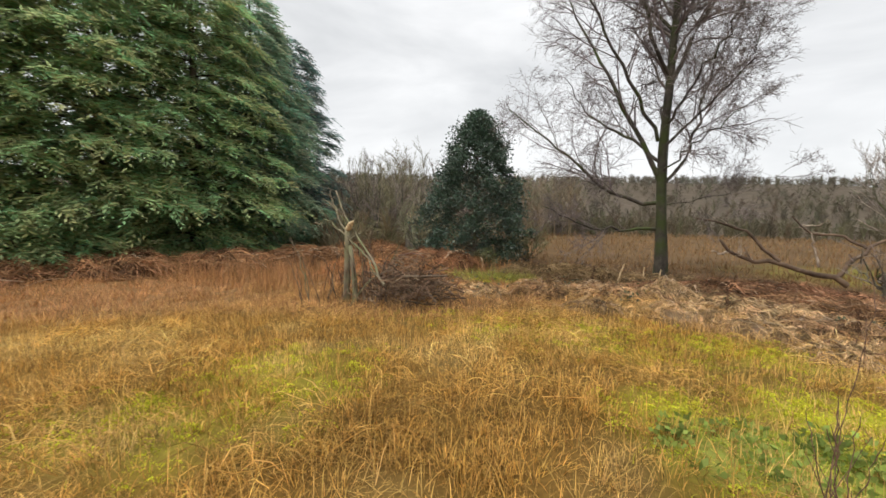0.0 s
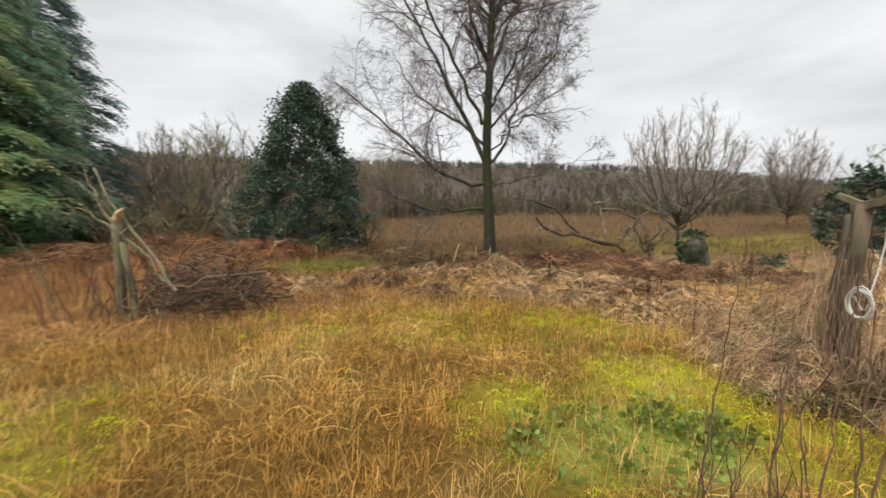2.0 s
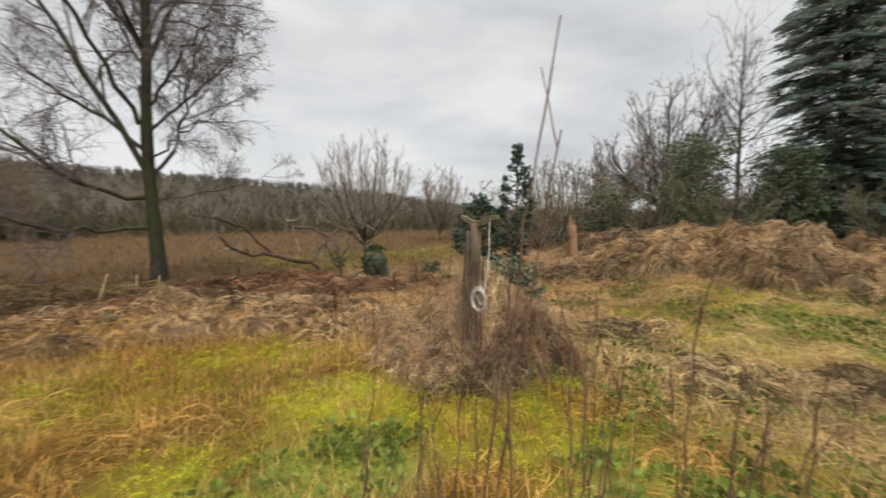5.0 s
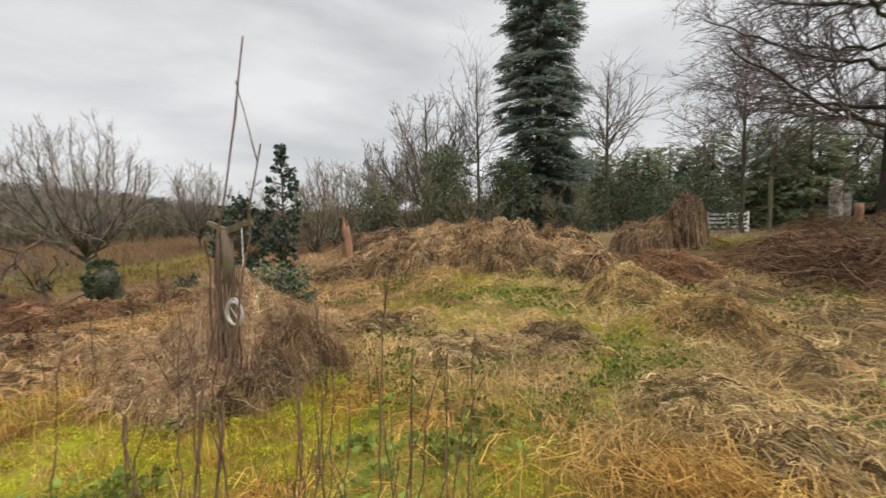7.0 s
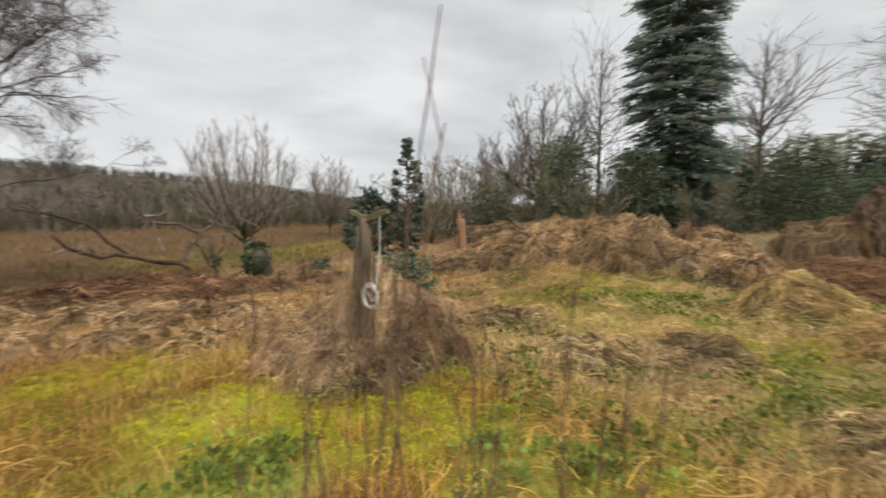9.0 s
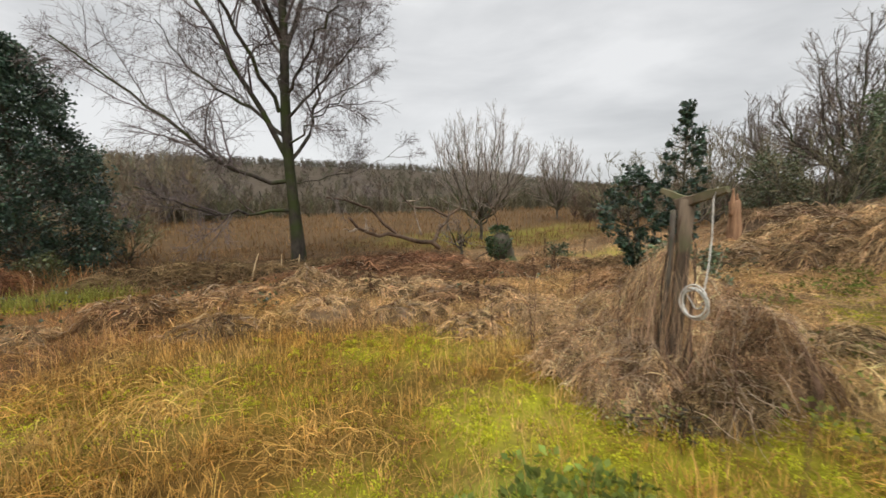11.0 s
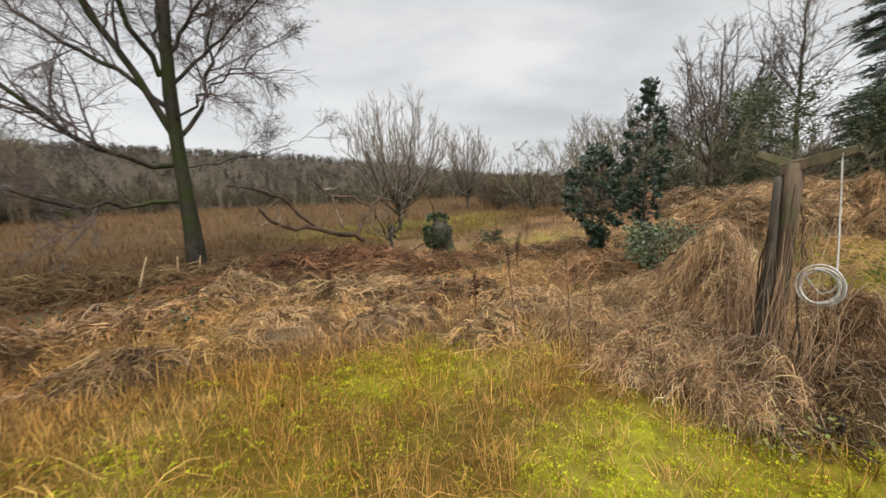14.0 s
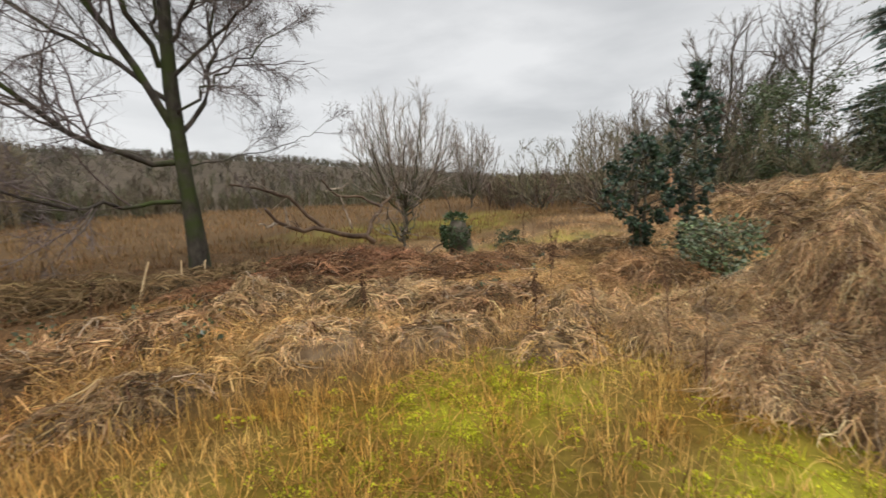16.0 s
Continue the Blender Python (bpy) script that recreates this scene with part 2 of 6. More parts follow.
# ---------------------------------------------------------------- lie of the land
MOUNDS = [  # x, y, radius along x, radius along y, height
    (3.75, 4.75, 0.55, 0.65, 0.46), (12.2, 7.0, 1.6, 2.2, 0.46), (11.9, 4.2, 1.6, 2.2, 0.40), (12.5, 0.4, 0.9, 1.0, 0.45),
    (8.0, 1.0, 0.6, 0.6, 0.32), (9.9, 4.6, 0.9, 2.4, 0.22), (6.8, 0.1, 0.8, 0.7, 0.18), (11.0, -2.8, 1.8, 2.2, 0.22), (0.35, 8.75, 0.55, 0.40, 0.16), (-0.8, 8.35, 0.7, 0.35, 0.14), (-1.9, 7.9, 0.6, 0.35, 0.12),
    (-4.5, 6.8, 1.3, 1.0, 0.12), (2.6, 9.5, 1.8, 0.9, 0.10), (6.5, 8.0, 2.0, 1.2, 0.12), (17.5, 3.5, 4.5, 9.0, 0.5),
    (17.7, -5.0, 3.5, 3.0, 0.6)]


def hill_rise(az):
    """Steepness, from the path, of the wooded hill's skyline by compass bearing in degrees."""
    return np.interp(az, [-180, -90, -60, -8, 13, 26, 40, 60, 110, 180], [0.03, 0.05, 0.115, 0.115, 0.102, 0.075, 0.042, 0.035, 0.05, 0.03])


def land(x, y):
    x, y = np.asarray(x, float), np.asarray(y, float)
    d = np.hypot(x - 0.5, y - 1)
    z = -0.42 * soft(4.5, 14.5, d) * soft(7.0, 3.0, x - 0.35 * y) + 0.15 * soft(18, 44, y)
    z = z + 0.25 * soft(5, 12, x) * soft(9, 4, y)
    banks = np.zeros_like(z)
    for mx, my, rx, ry, h in MOUNDS:
        g = h * np.exp(-((x - mx) / rx) ** 2 - ((y - my) / ry) ** 2)
        z = z + g
        banks = banks + g
    z = z + np.clip(banks, 0, 0.7) * (0.22 * wobble(x, y, 1.9, 31) + 0.16 * wobble(x, y, 4.3, 32))
    z = z + 0.035 * wobble(x, y, 1.1, 1) * soft(1.0, 4.0, d) + 0.02 * wobble(x, y, 3.1, 2)
    z = z + 0.05 * wobble(x, y, 3.4, 35) * soft(3.2, 5.0, x) * soft(20, 14, x) * soft(9, 6, y)
    az = np.degrees(np.arctan2(x, y))
    z = z + np.maximum(hill_rise(az) * 140 - 3.2, 0) * soft(55, 140, d) * soft(600, 200, d)
    return z


def oval(x, y, cx, cy, rx, ry, turn=0.0, edge=0.45):
    c, s = math.cos(radians(turn)), math.sin(radians(turn))
    u, v = (x - cx) * c + (y - cy) * s, -(x - cx) * s + (y - cy) * c
    q = np.hypot(u / rx, v / ry) + 0.22 * wobble(x, y, 2.6, 5)
    return soft(1 + edge, 1 - edge, q)


def moss_cover(x, y):
    m = oval(x, y, 2.35, 3.35, 1.3, 0.8, -8)
    m = np.maximum(m, oval(x, y, 0.9, 3.2, 0.75, 0.75) * 0.8)
    m = np.maximum(m, 0.38 * oval(x, y, -0.2, 5.15, 2.2, 0.8, 6, 0.7))
    m = np.maximum(m, 0.85 * oval(x, y, 1.35, 5.6, 0.8, 0.45, -10, 0.7))
    m = np.maximum(m, oval(x, y, 1.75, 4.0, 0.9, 0.6, -20))
    m = np.maximum(m, 0.5 * oval(x, y, -2.6, 1.7, 0.8, 1.4, -15))
    m = np.maximum(m, 0.60 * oval(x, y, 7.4, 3.2, 2.2, 1.7, 35))
    m = np.maximum(m, 0.7 * oval(x, y, 5.6, 0.9, 1.3, 0.8))
    m = np.maximum(m, 0.8 * oval(x, y, 3.2, 1.9, 1.1, 0.8))
    m = np.maximum(m, 0.8 * oval(x, y, -4.2, 10.7, 1.5, 0.8))
    m = np.maximum(m, 0.85 * oval(x, y, 13.6, -1.45, 1.4, 0.8))
    m = np.maximum(m, 0.6 * oval(x, y, 7.5, 12.0, 2.6, 1.4))
    m = np.maximum(m, 0.6 * oval(x, y, 9.0, 20.0, 5.5, 3.5))
    return m * np.clip(0.70 + 0.30 * wobble(x, y, 5.0, 8) + 0.30 * wobble(x, y, 12.0, 9), 0.1, 1.15)


def ivy_cover(x, y):
    m = oval(x, y, 1.25, 3.0, 0.8, 0.45, 10)
    m = np.maximum(m, oval(x, y, 3.0, 1.8, 0.8, 0.5))
    m = np.maximum(m, 0.7 * oval(x, y, 6.8, 0.2, 0.6, 0.5))
    m = np.maximum(m, 0.6 * oval(x, y, 4.9, 0.5, 0.8, 0.4, 20))
    m = np.maximum(m, 0.5 * oval(x, y, 4.2, 2.4, 0.6, 0.5))
    return np.maximum(m, 0.5 * oval(x, y, 7.6, 2.6, 0.9, 1.4, 30))


GOLD, STRAW, RUST = np.array([0.48, 0.268, 0.062]), np.array([0.60, 0.40, 0.135]), np.array([0.42, 0.225, 0.095])
PINK, BROWN, FIELD = np.array([0.50, 0.32, 0.165]), np.array([0.17, 0.10, 0.052]), np.array([0.25, 0.152, 0.070])
MOSS, IVY = np.array([0.55, 0.55, 0.042]), np.array([0.24, 0.30, 0.07])


def dry_tint(x, y):
    """The colour of the dead growth at a place."""
    x, y = np.asarray(x, float), np.asarray(y, float)
    d = -0.6 * x + 0.8 * y
    rust = soft(4.8, 6.6, d + 0.5 * wobble(x, y, 1.2, 11)) * soft(0.6, -1.8, x)
    pink = np.maximum(soft(5.7, 6.8, y + 0.5 * wobble(x, y, 1.4, 12)) * soft(-1.4, 0.8, x), soft(2.6, 4.0, x + 0.3 * wobble(x, y, 1.5, 13)) * soft(3.2, 4.4, y))
    right = soft(3.0, 4.5, x) * soft(4.5, 3.2, y)
    field = soft(13.5, 17, y)
    dark = np.maximum(0.72 * soft(-0.1, 0.9, wobble(x, y, 1.6, 14)), 0.75 * soft(-0.9, 0.3, wobble(x, y, 1.1, 16)) * soft(3.0, 1.0, x) * soft(9.3, 10.8, y)) * soft(6.3, 8.5, y) * soft(19, 15, y)
    streak = soft(-0.2, 0.8, wobble(x, y, 3.0, 15))[..., None]
    c = GOLD * (1 - streak * 0.85) + STRAW * streak * 0.85
    for wgt, col in ((right, (0.57, 0.415, 0.21)), (pink, PINK), (rust, RUST), (field, FIELD), (dark, BROWN)):
        c = c * (1 - wgt[..., None]) + np.asarray(col) * wgt[..., None]
    return c


def ground_tint(x, y):
    m, iv = moss_cover(x, y)[..., None], ivy_cover(x, y)[..., None]
    # sheet tinted darker, most of all nearby, for the shaded gaps between blades
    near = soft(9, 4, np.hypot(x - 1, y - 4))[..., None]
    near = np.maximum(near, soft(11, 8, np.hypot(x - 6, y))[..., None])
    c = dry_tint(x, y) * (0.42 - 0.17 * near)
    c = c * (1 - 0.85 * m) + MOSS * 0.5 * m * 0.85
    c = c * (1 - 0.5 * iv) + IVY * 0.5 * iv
    far = soft(40, 70, np.hypot(x, y))[..., None]
    return c * (1 - far) + np.array([0.085, 0.068, 0.05]) * far


# ground: one sheet, close-meshed near the path and reaching to the horizon
u = np.linspace(-1, 1, 271)
gx = 1.0 + 26 * u + 1900 * np.sign(u) * np.abs(u) ** 9
gy = 5.0 + 26 * u + 1900 * np.sign(u) * np.abs(u) ** 9
GX, GY = np.meshgrid(gx, gy, indexing="ij")
GZ = land(GX, GY)
n = len(u)
ids = np.arange(n * n).reshape(n, n)
quads = np.stack([ids[:-1, :-1], ids[1:, :-1], ids[1:, 1:], ids[:-1, 1:]], -1).reshape(-1, 4)
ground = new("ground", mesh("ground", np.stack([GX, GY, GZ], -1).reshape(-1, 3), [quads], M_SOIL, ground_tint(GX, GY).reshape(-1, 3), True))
tagged(ground, "rough unmown ground with moss, litter and dead grass", "ground", kind="structure")

# ---------------------------------------------------------------- large trees


def bare_tree(name, x, y, spine, limbs, label, bark, twig_tint, levels, sides=8, group="", wig=0.10, radius=0.18, top=0.02, foot=1.5, sink=0.15):
    """A leafless tree. spine: trunk points, limbs: [(points, radius), ...], all relative to the foot; levels: settings for sprout()."""
    z = float(land(x, y)) - sink
    tree = thing(name, x, y, z, label, "tree", group)
    tr = resample(spine, 14)
    tr[1:-1, :2] += rng.normal(size=(12, 2)) * radius * 0.18
    rad = np.linspace(radius, top, 14)
    rad[0] *= foot
    rad[1] *= 1 + (foot - 1) * 0.35
    v, f = tubes(tr[None], rad[None], 12)
    v = v + np.random.default_rng(3).normal(size=v.shape) * radius * 0.05
    part("trunk", mesh("trunk", v, [f], M_BIRCH_TRUNK if bark is M_BIRCH else bark, None, True), tree)
    lines, rads = [tr[None]], [rad[None]]
    for pts, r in limbs:
        p = resample(pts, 14)
        p[1:-1] += rng.normal(size=(12, 3)) * 0.05
        rr = np.linspace(r, r * 0.22, 14)
        v, f = tubes(p[None], rr[None], sides)
        part("limb", mesh("limb", v, [f], bark, None, True), tree)
        lines.append(p[None])
        rads.append(rr[None])
    par, prad = np.concatenate(lines), np.concatenate(rads)
    chunks, tints = [], []
    for k, lv in enumerate(levels):
        if k == 0 and len(limbs):
            a, ra = sprout(par[1:], prad[1:], **lv)
            # slender limbs carry fewer side branches
            stout = np.repeat(prad[1:, 0], lv["per"]) / max(prad[1:, 0].max(), 1e-6)
            keep_ = rng.uniform(0, 1, len(a)) < np.clip(stout * 1.9, 0.3, 1)
            a, ra = a[keep_], ra[keep_]
            lv2 = dict(lv)
            lv2["start"] = max(lv.get("start", 0.2), 0.42)
            lv2["per"] = lv["per"] * 2
            b, rb = sprout(par[:1], prad[:1], **lv2)
            par, prad = np.concatenate([a, b]), np.concatenate([ra, rb])
        else:
            par, prad = sprout(par, prad, **lv)
        last = k == len(levels) - 1 and k > 0
        chunks.append(strips(par, prad * 1.15) if last else tubes(par, prad, 4 if k == 0 else 3))
        tints.append(per_line(twig_tint, len(par), par.shape[1] * (2 if last else 4 if k == 0 else 3), 0.25))
    v, fs = join(chunks)
    tagged(part("crown", mesh("crown", v, fs, M_TWIG, np.concatenate(tints)), tree), kind="stuff")
    return tree


# the tall birch that stands alone in the rough grass
S = 0.0187
def birch_pt(px, py, depth=0.0):
    """Side and height in metres from the foot, on a grid of S metres."""
    return ((px - 656) * S, depth, (482 - py) * S + 0.15)


birch_limbs = [
    ([birch_pt(645, 350), birch_pt(600, 342, -0.3), birch_pt(560, 321, -0.7), birch_pt(510, 275, -0.9), birch_pt(458, 232, -1.0), birch_pt(425, 205, -1.0), birch_pt(400, 185, -1.0)], 0.065),
    ([birch_pt(648, 394), birch_pt(600, 392, -0.5), birch_pt(560, 396, -1.0), birch_pt(520, 380, -1.4), birch_pt(480, 360, -1.7)], 0.05),
    ([birch_pt(651, 350), birch_pt(700, 346, -0.2), birch_pt(745, 336, -0.3), birch_pt(790, 318, -0.4), birch_pt(815, 296, -0.4)], 0.018),
    ([birch_pt(645, 312), birch_pt(620, 262, -0.1), birch_pt(592, 205, 0.0), birch_pt(560, 135, 0.2), birch_pt(525, 70, 0.5), birch_pt(480, -10, 0.8), birch_pt(450, -80, 1.0)], 0.08),
    ([birch_pt(646, 285), birch_pt(600, 240, 0.7), birch_pt(545, 205, 1.3), birch_pt(500, 170, 1.9), birch_pt(455, 90, 2.4)], 0.06),
    ([birch_pt(640, 250), birch_pt(612, 180, -0.8), birch_pt(575, 110, -1.4), birch_pt(540, 40, -1.8), birch_pt(520, -60, -2.2)], 0.06),
    ([birch_pt(650, 322), birch_pt(678, 290, 0.2), birch_pt(694, 235, 0.5), birch_pt(700, 175, 0.8), birch_pt(720, 100, 1.2), birch_pt(745, 30, 1.5)], 0.055),
    ([birch_pt(651, 170), birch_pt(682, 85, 0.3), birch_pt(712, 20, 0.5), birch_pt(740, -80, 0.7), birch_pt(755, -160, 0.9)], 0.075),
    ([birch_pt(652, 150), birch_pt(630, 110, -0.5), birch_pt(612, 40, -0.8), birch_pt(600, -60, -1.0), birch_pt(590, -160, -1.2)], 0.06),
    ([birch_pt(651, 225), birch_pt(682, 180, -0.7), birch_pt(712, 140, -1.4), birch_pt(738, 95, -2.0)], 0.045),
    ([birch_pt(652, 235), birch_pt(640, 190, 1.2), birch_pt(650, 110, 2.1), birch_pt(640, 10, 2.7)], 0.055),
    ([birch_pt(650, 260), birch_pt(694, 215, -0.3), birch_pt(730, 185, -0.5), birch_pt(756, 145, -0.6), birch_pt(768, 85, -0.7)], 0.045),
    ([birch_pt(650, 60), birch_pt(692, 0, -0.2), birch_pt(728, -70, -0.3), birch_pt(748, -140, -0.3)], 0.05),
    ([birch_pt(650, 305), birch_pt(688, 268, -0.8), birch_pt(720, 244, -1.4), birch_pt(752, 222, -1.8)], 0.034),
    ([birch_pt(650, 75), birch_pt(600, 10, 0.2), birch_pt(560, -70, 0.3), birch_pt(535, -150, 0.3)], 0.05),
    ([birch_pt(652, 90), birch_pt(680, 20, 0.9), birch_pt(700, -70, 1.5), birch_pt(705, -170, 1.8)], 0.05),
]
birch_spine = [birch_pt(656, 490), birch_pt(655, 430), birch_pt(651, 345), birch_pt(648, 280), birch_pt(651, 190), birch_pt(653, 110), birch_pt(656, 30), birch_pt(662, -90), birch_pt(668, -230)]
bare_tree("birch_tree", 0.0, 14.1, birch_spine, birch_limbs, "tall leafless birch with moss-green trunk and drooping fine twigs", M_BIRCH, (0.17, 0.14, 0.132),
          [dict(per=18, angle=(25, 58), ratio=(0.30, 0.52), lift=0.16, bend=0.02, wig=0.17, P=7, start=0.2, thick=0.48, thin=0.008, longest=2.3),
           dict(per=9, angle=(25, 70), ratio=(0.32, 0.62), lift=0.0, bend=-0.03, wig=0.22, P=6, start=0.15, thick=0.55, thin=0.0055, longest=1.3),
           dict(per=12, angle=(20, 75), ratio=(0.4, 0.85), lift=-0.02, bend=-0.06, wig=0.25, P=3, start=0.1, thick=0.6, thin=0.0036, longest=0.7)],
          radius=0.17, top=0.045, foot=1.45)


def vase_tree(name, x, y, height, spread, label, tint, stems=9, bole=0.9, per=(9, 6), radius=0.10, group="", fine=0.006, lift=0.25, sink=0.15, bark=None):
    """A low tree whose many stems fan upward from a short bole."""
    limbs = []
    for k in range(stems):
        a = 2 * math.pi * (k + rng.uniform(-0.3, 0.3)) / stems
        out = spread * rng.uniform(0.35, 1.0)
        h = height * rng.uniform(0.92, 1.0) * (1 - 0.36 * (out / spread) ** 2.2)
        c, s = math.cos(a), math.sin(a)
        z0 = bole * rng.uniform(0.6, 1.0)
        limbs.append(([(0, 0, z0), (c * out * 0.42, s * out * 0.42, z0 + (h - z0) * 0.20), (c * out * 0.82, s * out * 0.82, z0 + (h - z0) * 0.55), (c * out * 0.98, s * out * 0.98, z0 + (h - z0) * 0.82), (c * out, s * out, h)], radius * rng.uniform(0.35, 0.6)))
    return bare_tree(name, x, y, [(0, 0, 0), (0.03, 0, bole * 0.5), (0, 0.03, bole), (0, 0, bole + height * 0.12)], limbs, label, bark or M_BARK, tint,
                     [dict(per=per[0], angle=(15, 45), ratio=(0.22, 0.42), lift=lift, bend=0.03, wig=0.10, P=5, start=0.15, thick=0.55, thin=fine * 1.6),
                      dict(per=per[1], angle=(15, 50), ratio=(0.35, 0.7), lift=lift * 0.6, bend=0.0, wig=0.14, P=3, start=0.15, thick=0.6, thin=fine)],
                     radius=radius, top=radius * 0.5, sides=5, group=group, sink=sink)


def leader_tree(name, x, y, height, spread, label, tint, limbs=16, per=(8, 6), radius=0.15, bark=None, low=0.2, rise=0.9, group="", fine=0.007, dense=1.5):
    """A tree with one straight leader and limbs on all sides."""
    ls = []
    for k in range(limbs):
        s = low + (0.97 - low) * (k + 0.5) / limbs
        a = k * 2.4 + rng.uniform(-0.4, 0.4)
        out = spread * (1.05 - s) * rng.uniform(0.7, 1.1) + 0.25
        c, q, z0 = math.cos(a), math.sin(a), height * s
        ls.append(([(0, 0, z0), (c * out * 0.4, q * out * 0.4, z0 + out * 0.28 * rise), (c * out, q * out, z0 + out * rise)], max(radius * 0.42 * (1.1 - s), 0.012)))
    return bare_tree(name, x, y, [(0, 0, 0), (0.05, 0.02, height * 0.3), (-0.04, 0.03, height * 0.65), (0, 0, height)], ls, label, bark or M_BARK, tint,
                     [dict(per=int(per[0] * dense), angle=(25, 60), ratio=(0.3, 0.6), lift=0.12, wig=0.15, P=5, start=0.15, thick=0.5, thin=fine * 1.6),
                      dict(per=int(per[1] * dense), angle=(25, 60), ratio=(0.35, 0.7), lift=0.0, wig=0.18, P=3, start=0.15, thick=0.6, thin=fine)],
                     radius=radius, top=0.02, sides=5, group=group)


GREYTWIG, OLIVETWIG = (0.20, 0.165, 0.14), (0.20, 0.18, 0.11)
vase_tree("pollard_tree", 7.9, 19.5, 6.1, 2.5, "leafless round-headed willow with many upright stems", (0.32, 0.275, 0.235), 28, 1.25, (12, 9), 0.085, fine=0.0055, lift=0.32)
vase_tree("pollard_tree", 15.5, 25.0, 5.1, 2.0, "small leafless willow with upright pale stems", (0.29, 0.24, 0.20), 24, 1.0, (12, 9), 0.07, lift=0.32)
vase_tree("bare_tree", 4.9, 13.9, 2.1, 0.9, "small leafless tree beside the ivy-covered stump", GREYTWIG, 6, 0.6, (5, 4), 0.06, lift=0.1)
vase_tree("bare_tree", 25.2, 14.7, 9.9, 3.3, "broad round-headed leafless oak behind the thicket", GREYTWIG, 16, 2.8, (19, 12), 0.17, fine=0.010, lift=-0.05)
leader_tree("bare_tree", 27.5, 12.0, 12.5, 3.0, "slender leafless birch rising above the thicket", GREYTWIG, 18, (7, 5), 0.14, low=0.3, rise=0.8)
vase_tree("bare_tree", 28.3, 20.6, 7.8, 3.2, "round leafless tree with a fine twiggy crown", GREYTWIG, 14, 2.4, (17, 11), 0.14, fine=0.011, lift=0.0)
leader_tree("bare_tree", 31.0, 4.0, 11.0, 4.0, "leafless tree behind the tall conifer", GREYTWIG, 14, (8, 5), 0.2, low=0.3, rise=0.6)
leader_tree("birch_tree", 17.9, -5.4, 15.0, 8.0, "large leafless birch with drooping twigs among the brambles", (0.165, 0.138, 0.128), 34, (14, 13), 0.21, bark=M_BIRCH, low=0.16, rise=0.42, fine=0.0055, dense=1.7)
leader_tree("bare_tree", 18.6, -1.9, 6.6, 3.0, "young leafless tree near the white gate", GREYTWIG, 18, (8, 5), 0.07, low=0.15, rise=0.8)
for bx, by in ((24.4, -7.5), (24.2, -8.4), (22.2, -10.2)):
    leader_tree("birch_tree", bx, by, 9.0, 2.2, "slim birch with white bark at the wood's edge", GREYTWIG, 10, (5, 4), 0.16, bark=M_WHITE_BARK, low=0.4, rise=0.7, group="birches at the wood's edge")

# leafless thicket trees left of the holly
for k, (bx, by, h, s) in enumerate(((-13.5, 17.5, 5.2, 2.6), (-16.5, 20.0, 6.0, 2.8), (-11.0, 20.5, 5.0, 2.6), (-17.5, 25.0, 7.0, 3.0), (-12.5, 26.0, 6.6, 3.0), (-21.5, 26.0, 7.2, 3.2), (-17.0, 32.0, 7.5, 3.2), (-23.5, 32.0, 7.8, 3.2))):
    vase_tree("bare_tree", bx, by, h, s, "leafless tangled thicket tree with grey-brown twigs", OLIVETWIG if k % 2 else GREYTWIG, 10, 0.7, (13, 9), 0.10, "thicket trees by the conifers", 0.010, 0.05)
vase_tree("bare_shrub", -9.6, 15.4, 3.0, 1.4, "lichened leafless shrub beside the holly", (0.27, 0.26, 0.17), 12, 0.4, (9, 7), 0.06, "", 0.009, 0.05)
vase_tree("bare_shrub", -5.0, 16.4, 2.2, 0.9, "lichened leafless shrub beside the holly", (0.24, 0.23, 0.13), 9, 0.3, (8, 6), 0.05, "", 0.009, 0.05)
# thicket of shrubs on the other side
for k, (bx, by, h, s) in enumerate(((14.5, 14.5, 3.6, 2.0), (17.5, 15.5, 4.6, 2.3), (19.5, 18.0, 5.4, 2.4), (17.8, 11.5, 3.6, 2.2), (20.5, 13.0, 5.0, 2.5), (18.8, 8.8, 3.3, 2.2), (21.5, 9.8, 4.4, 2.2), (20.5, 4.5, 2.6, 2.0), (22.5, 21.0, 5.6, 2.6), (16.0, 19.5, 4.0, 2.2), (25.5, 20.5, 6.5, 2.8))):
    vase_tree("bare_shrub", bx, by, h, s, "leafless shrub of arching grey-green stems", OLIVETWIG if k % 2 else (0.22, 0.18, 0.13), 12, 0.3, (9, 6), 0.07, "thicket shrubs", 0.009, 0.0)


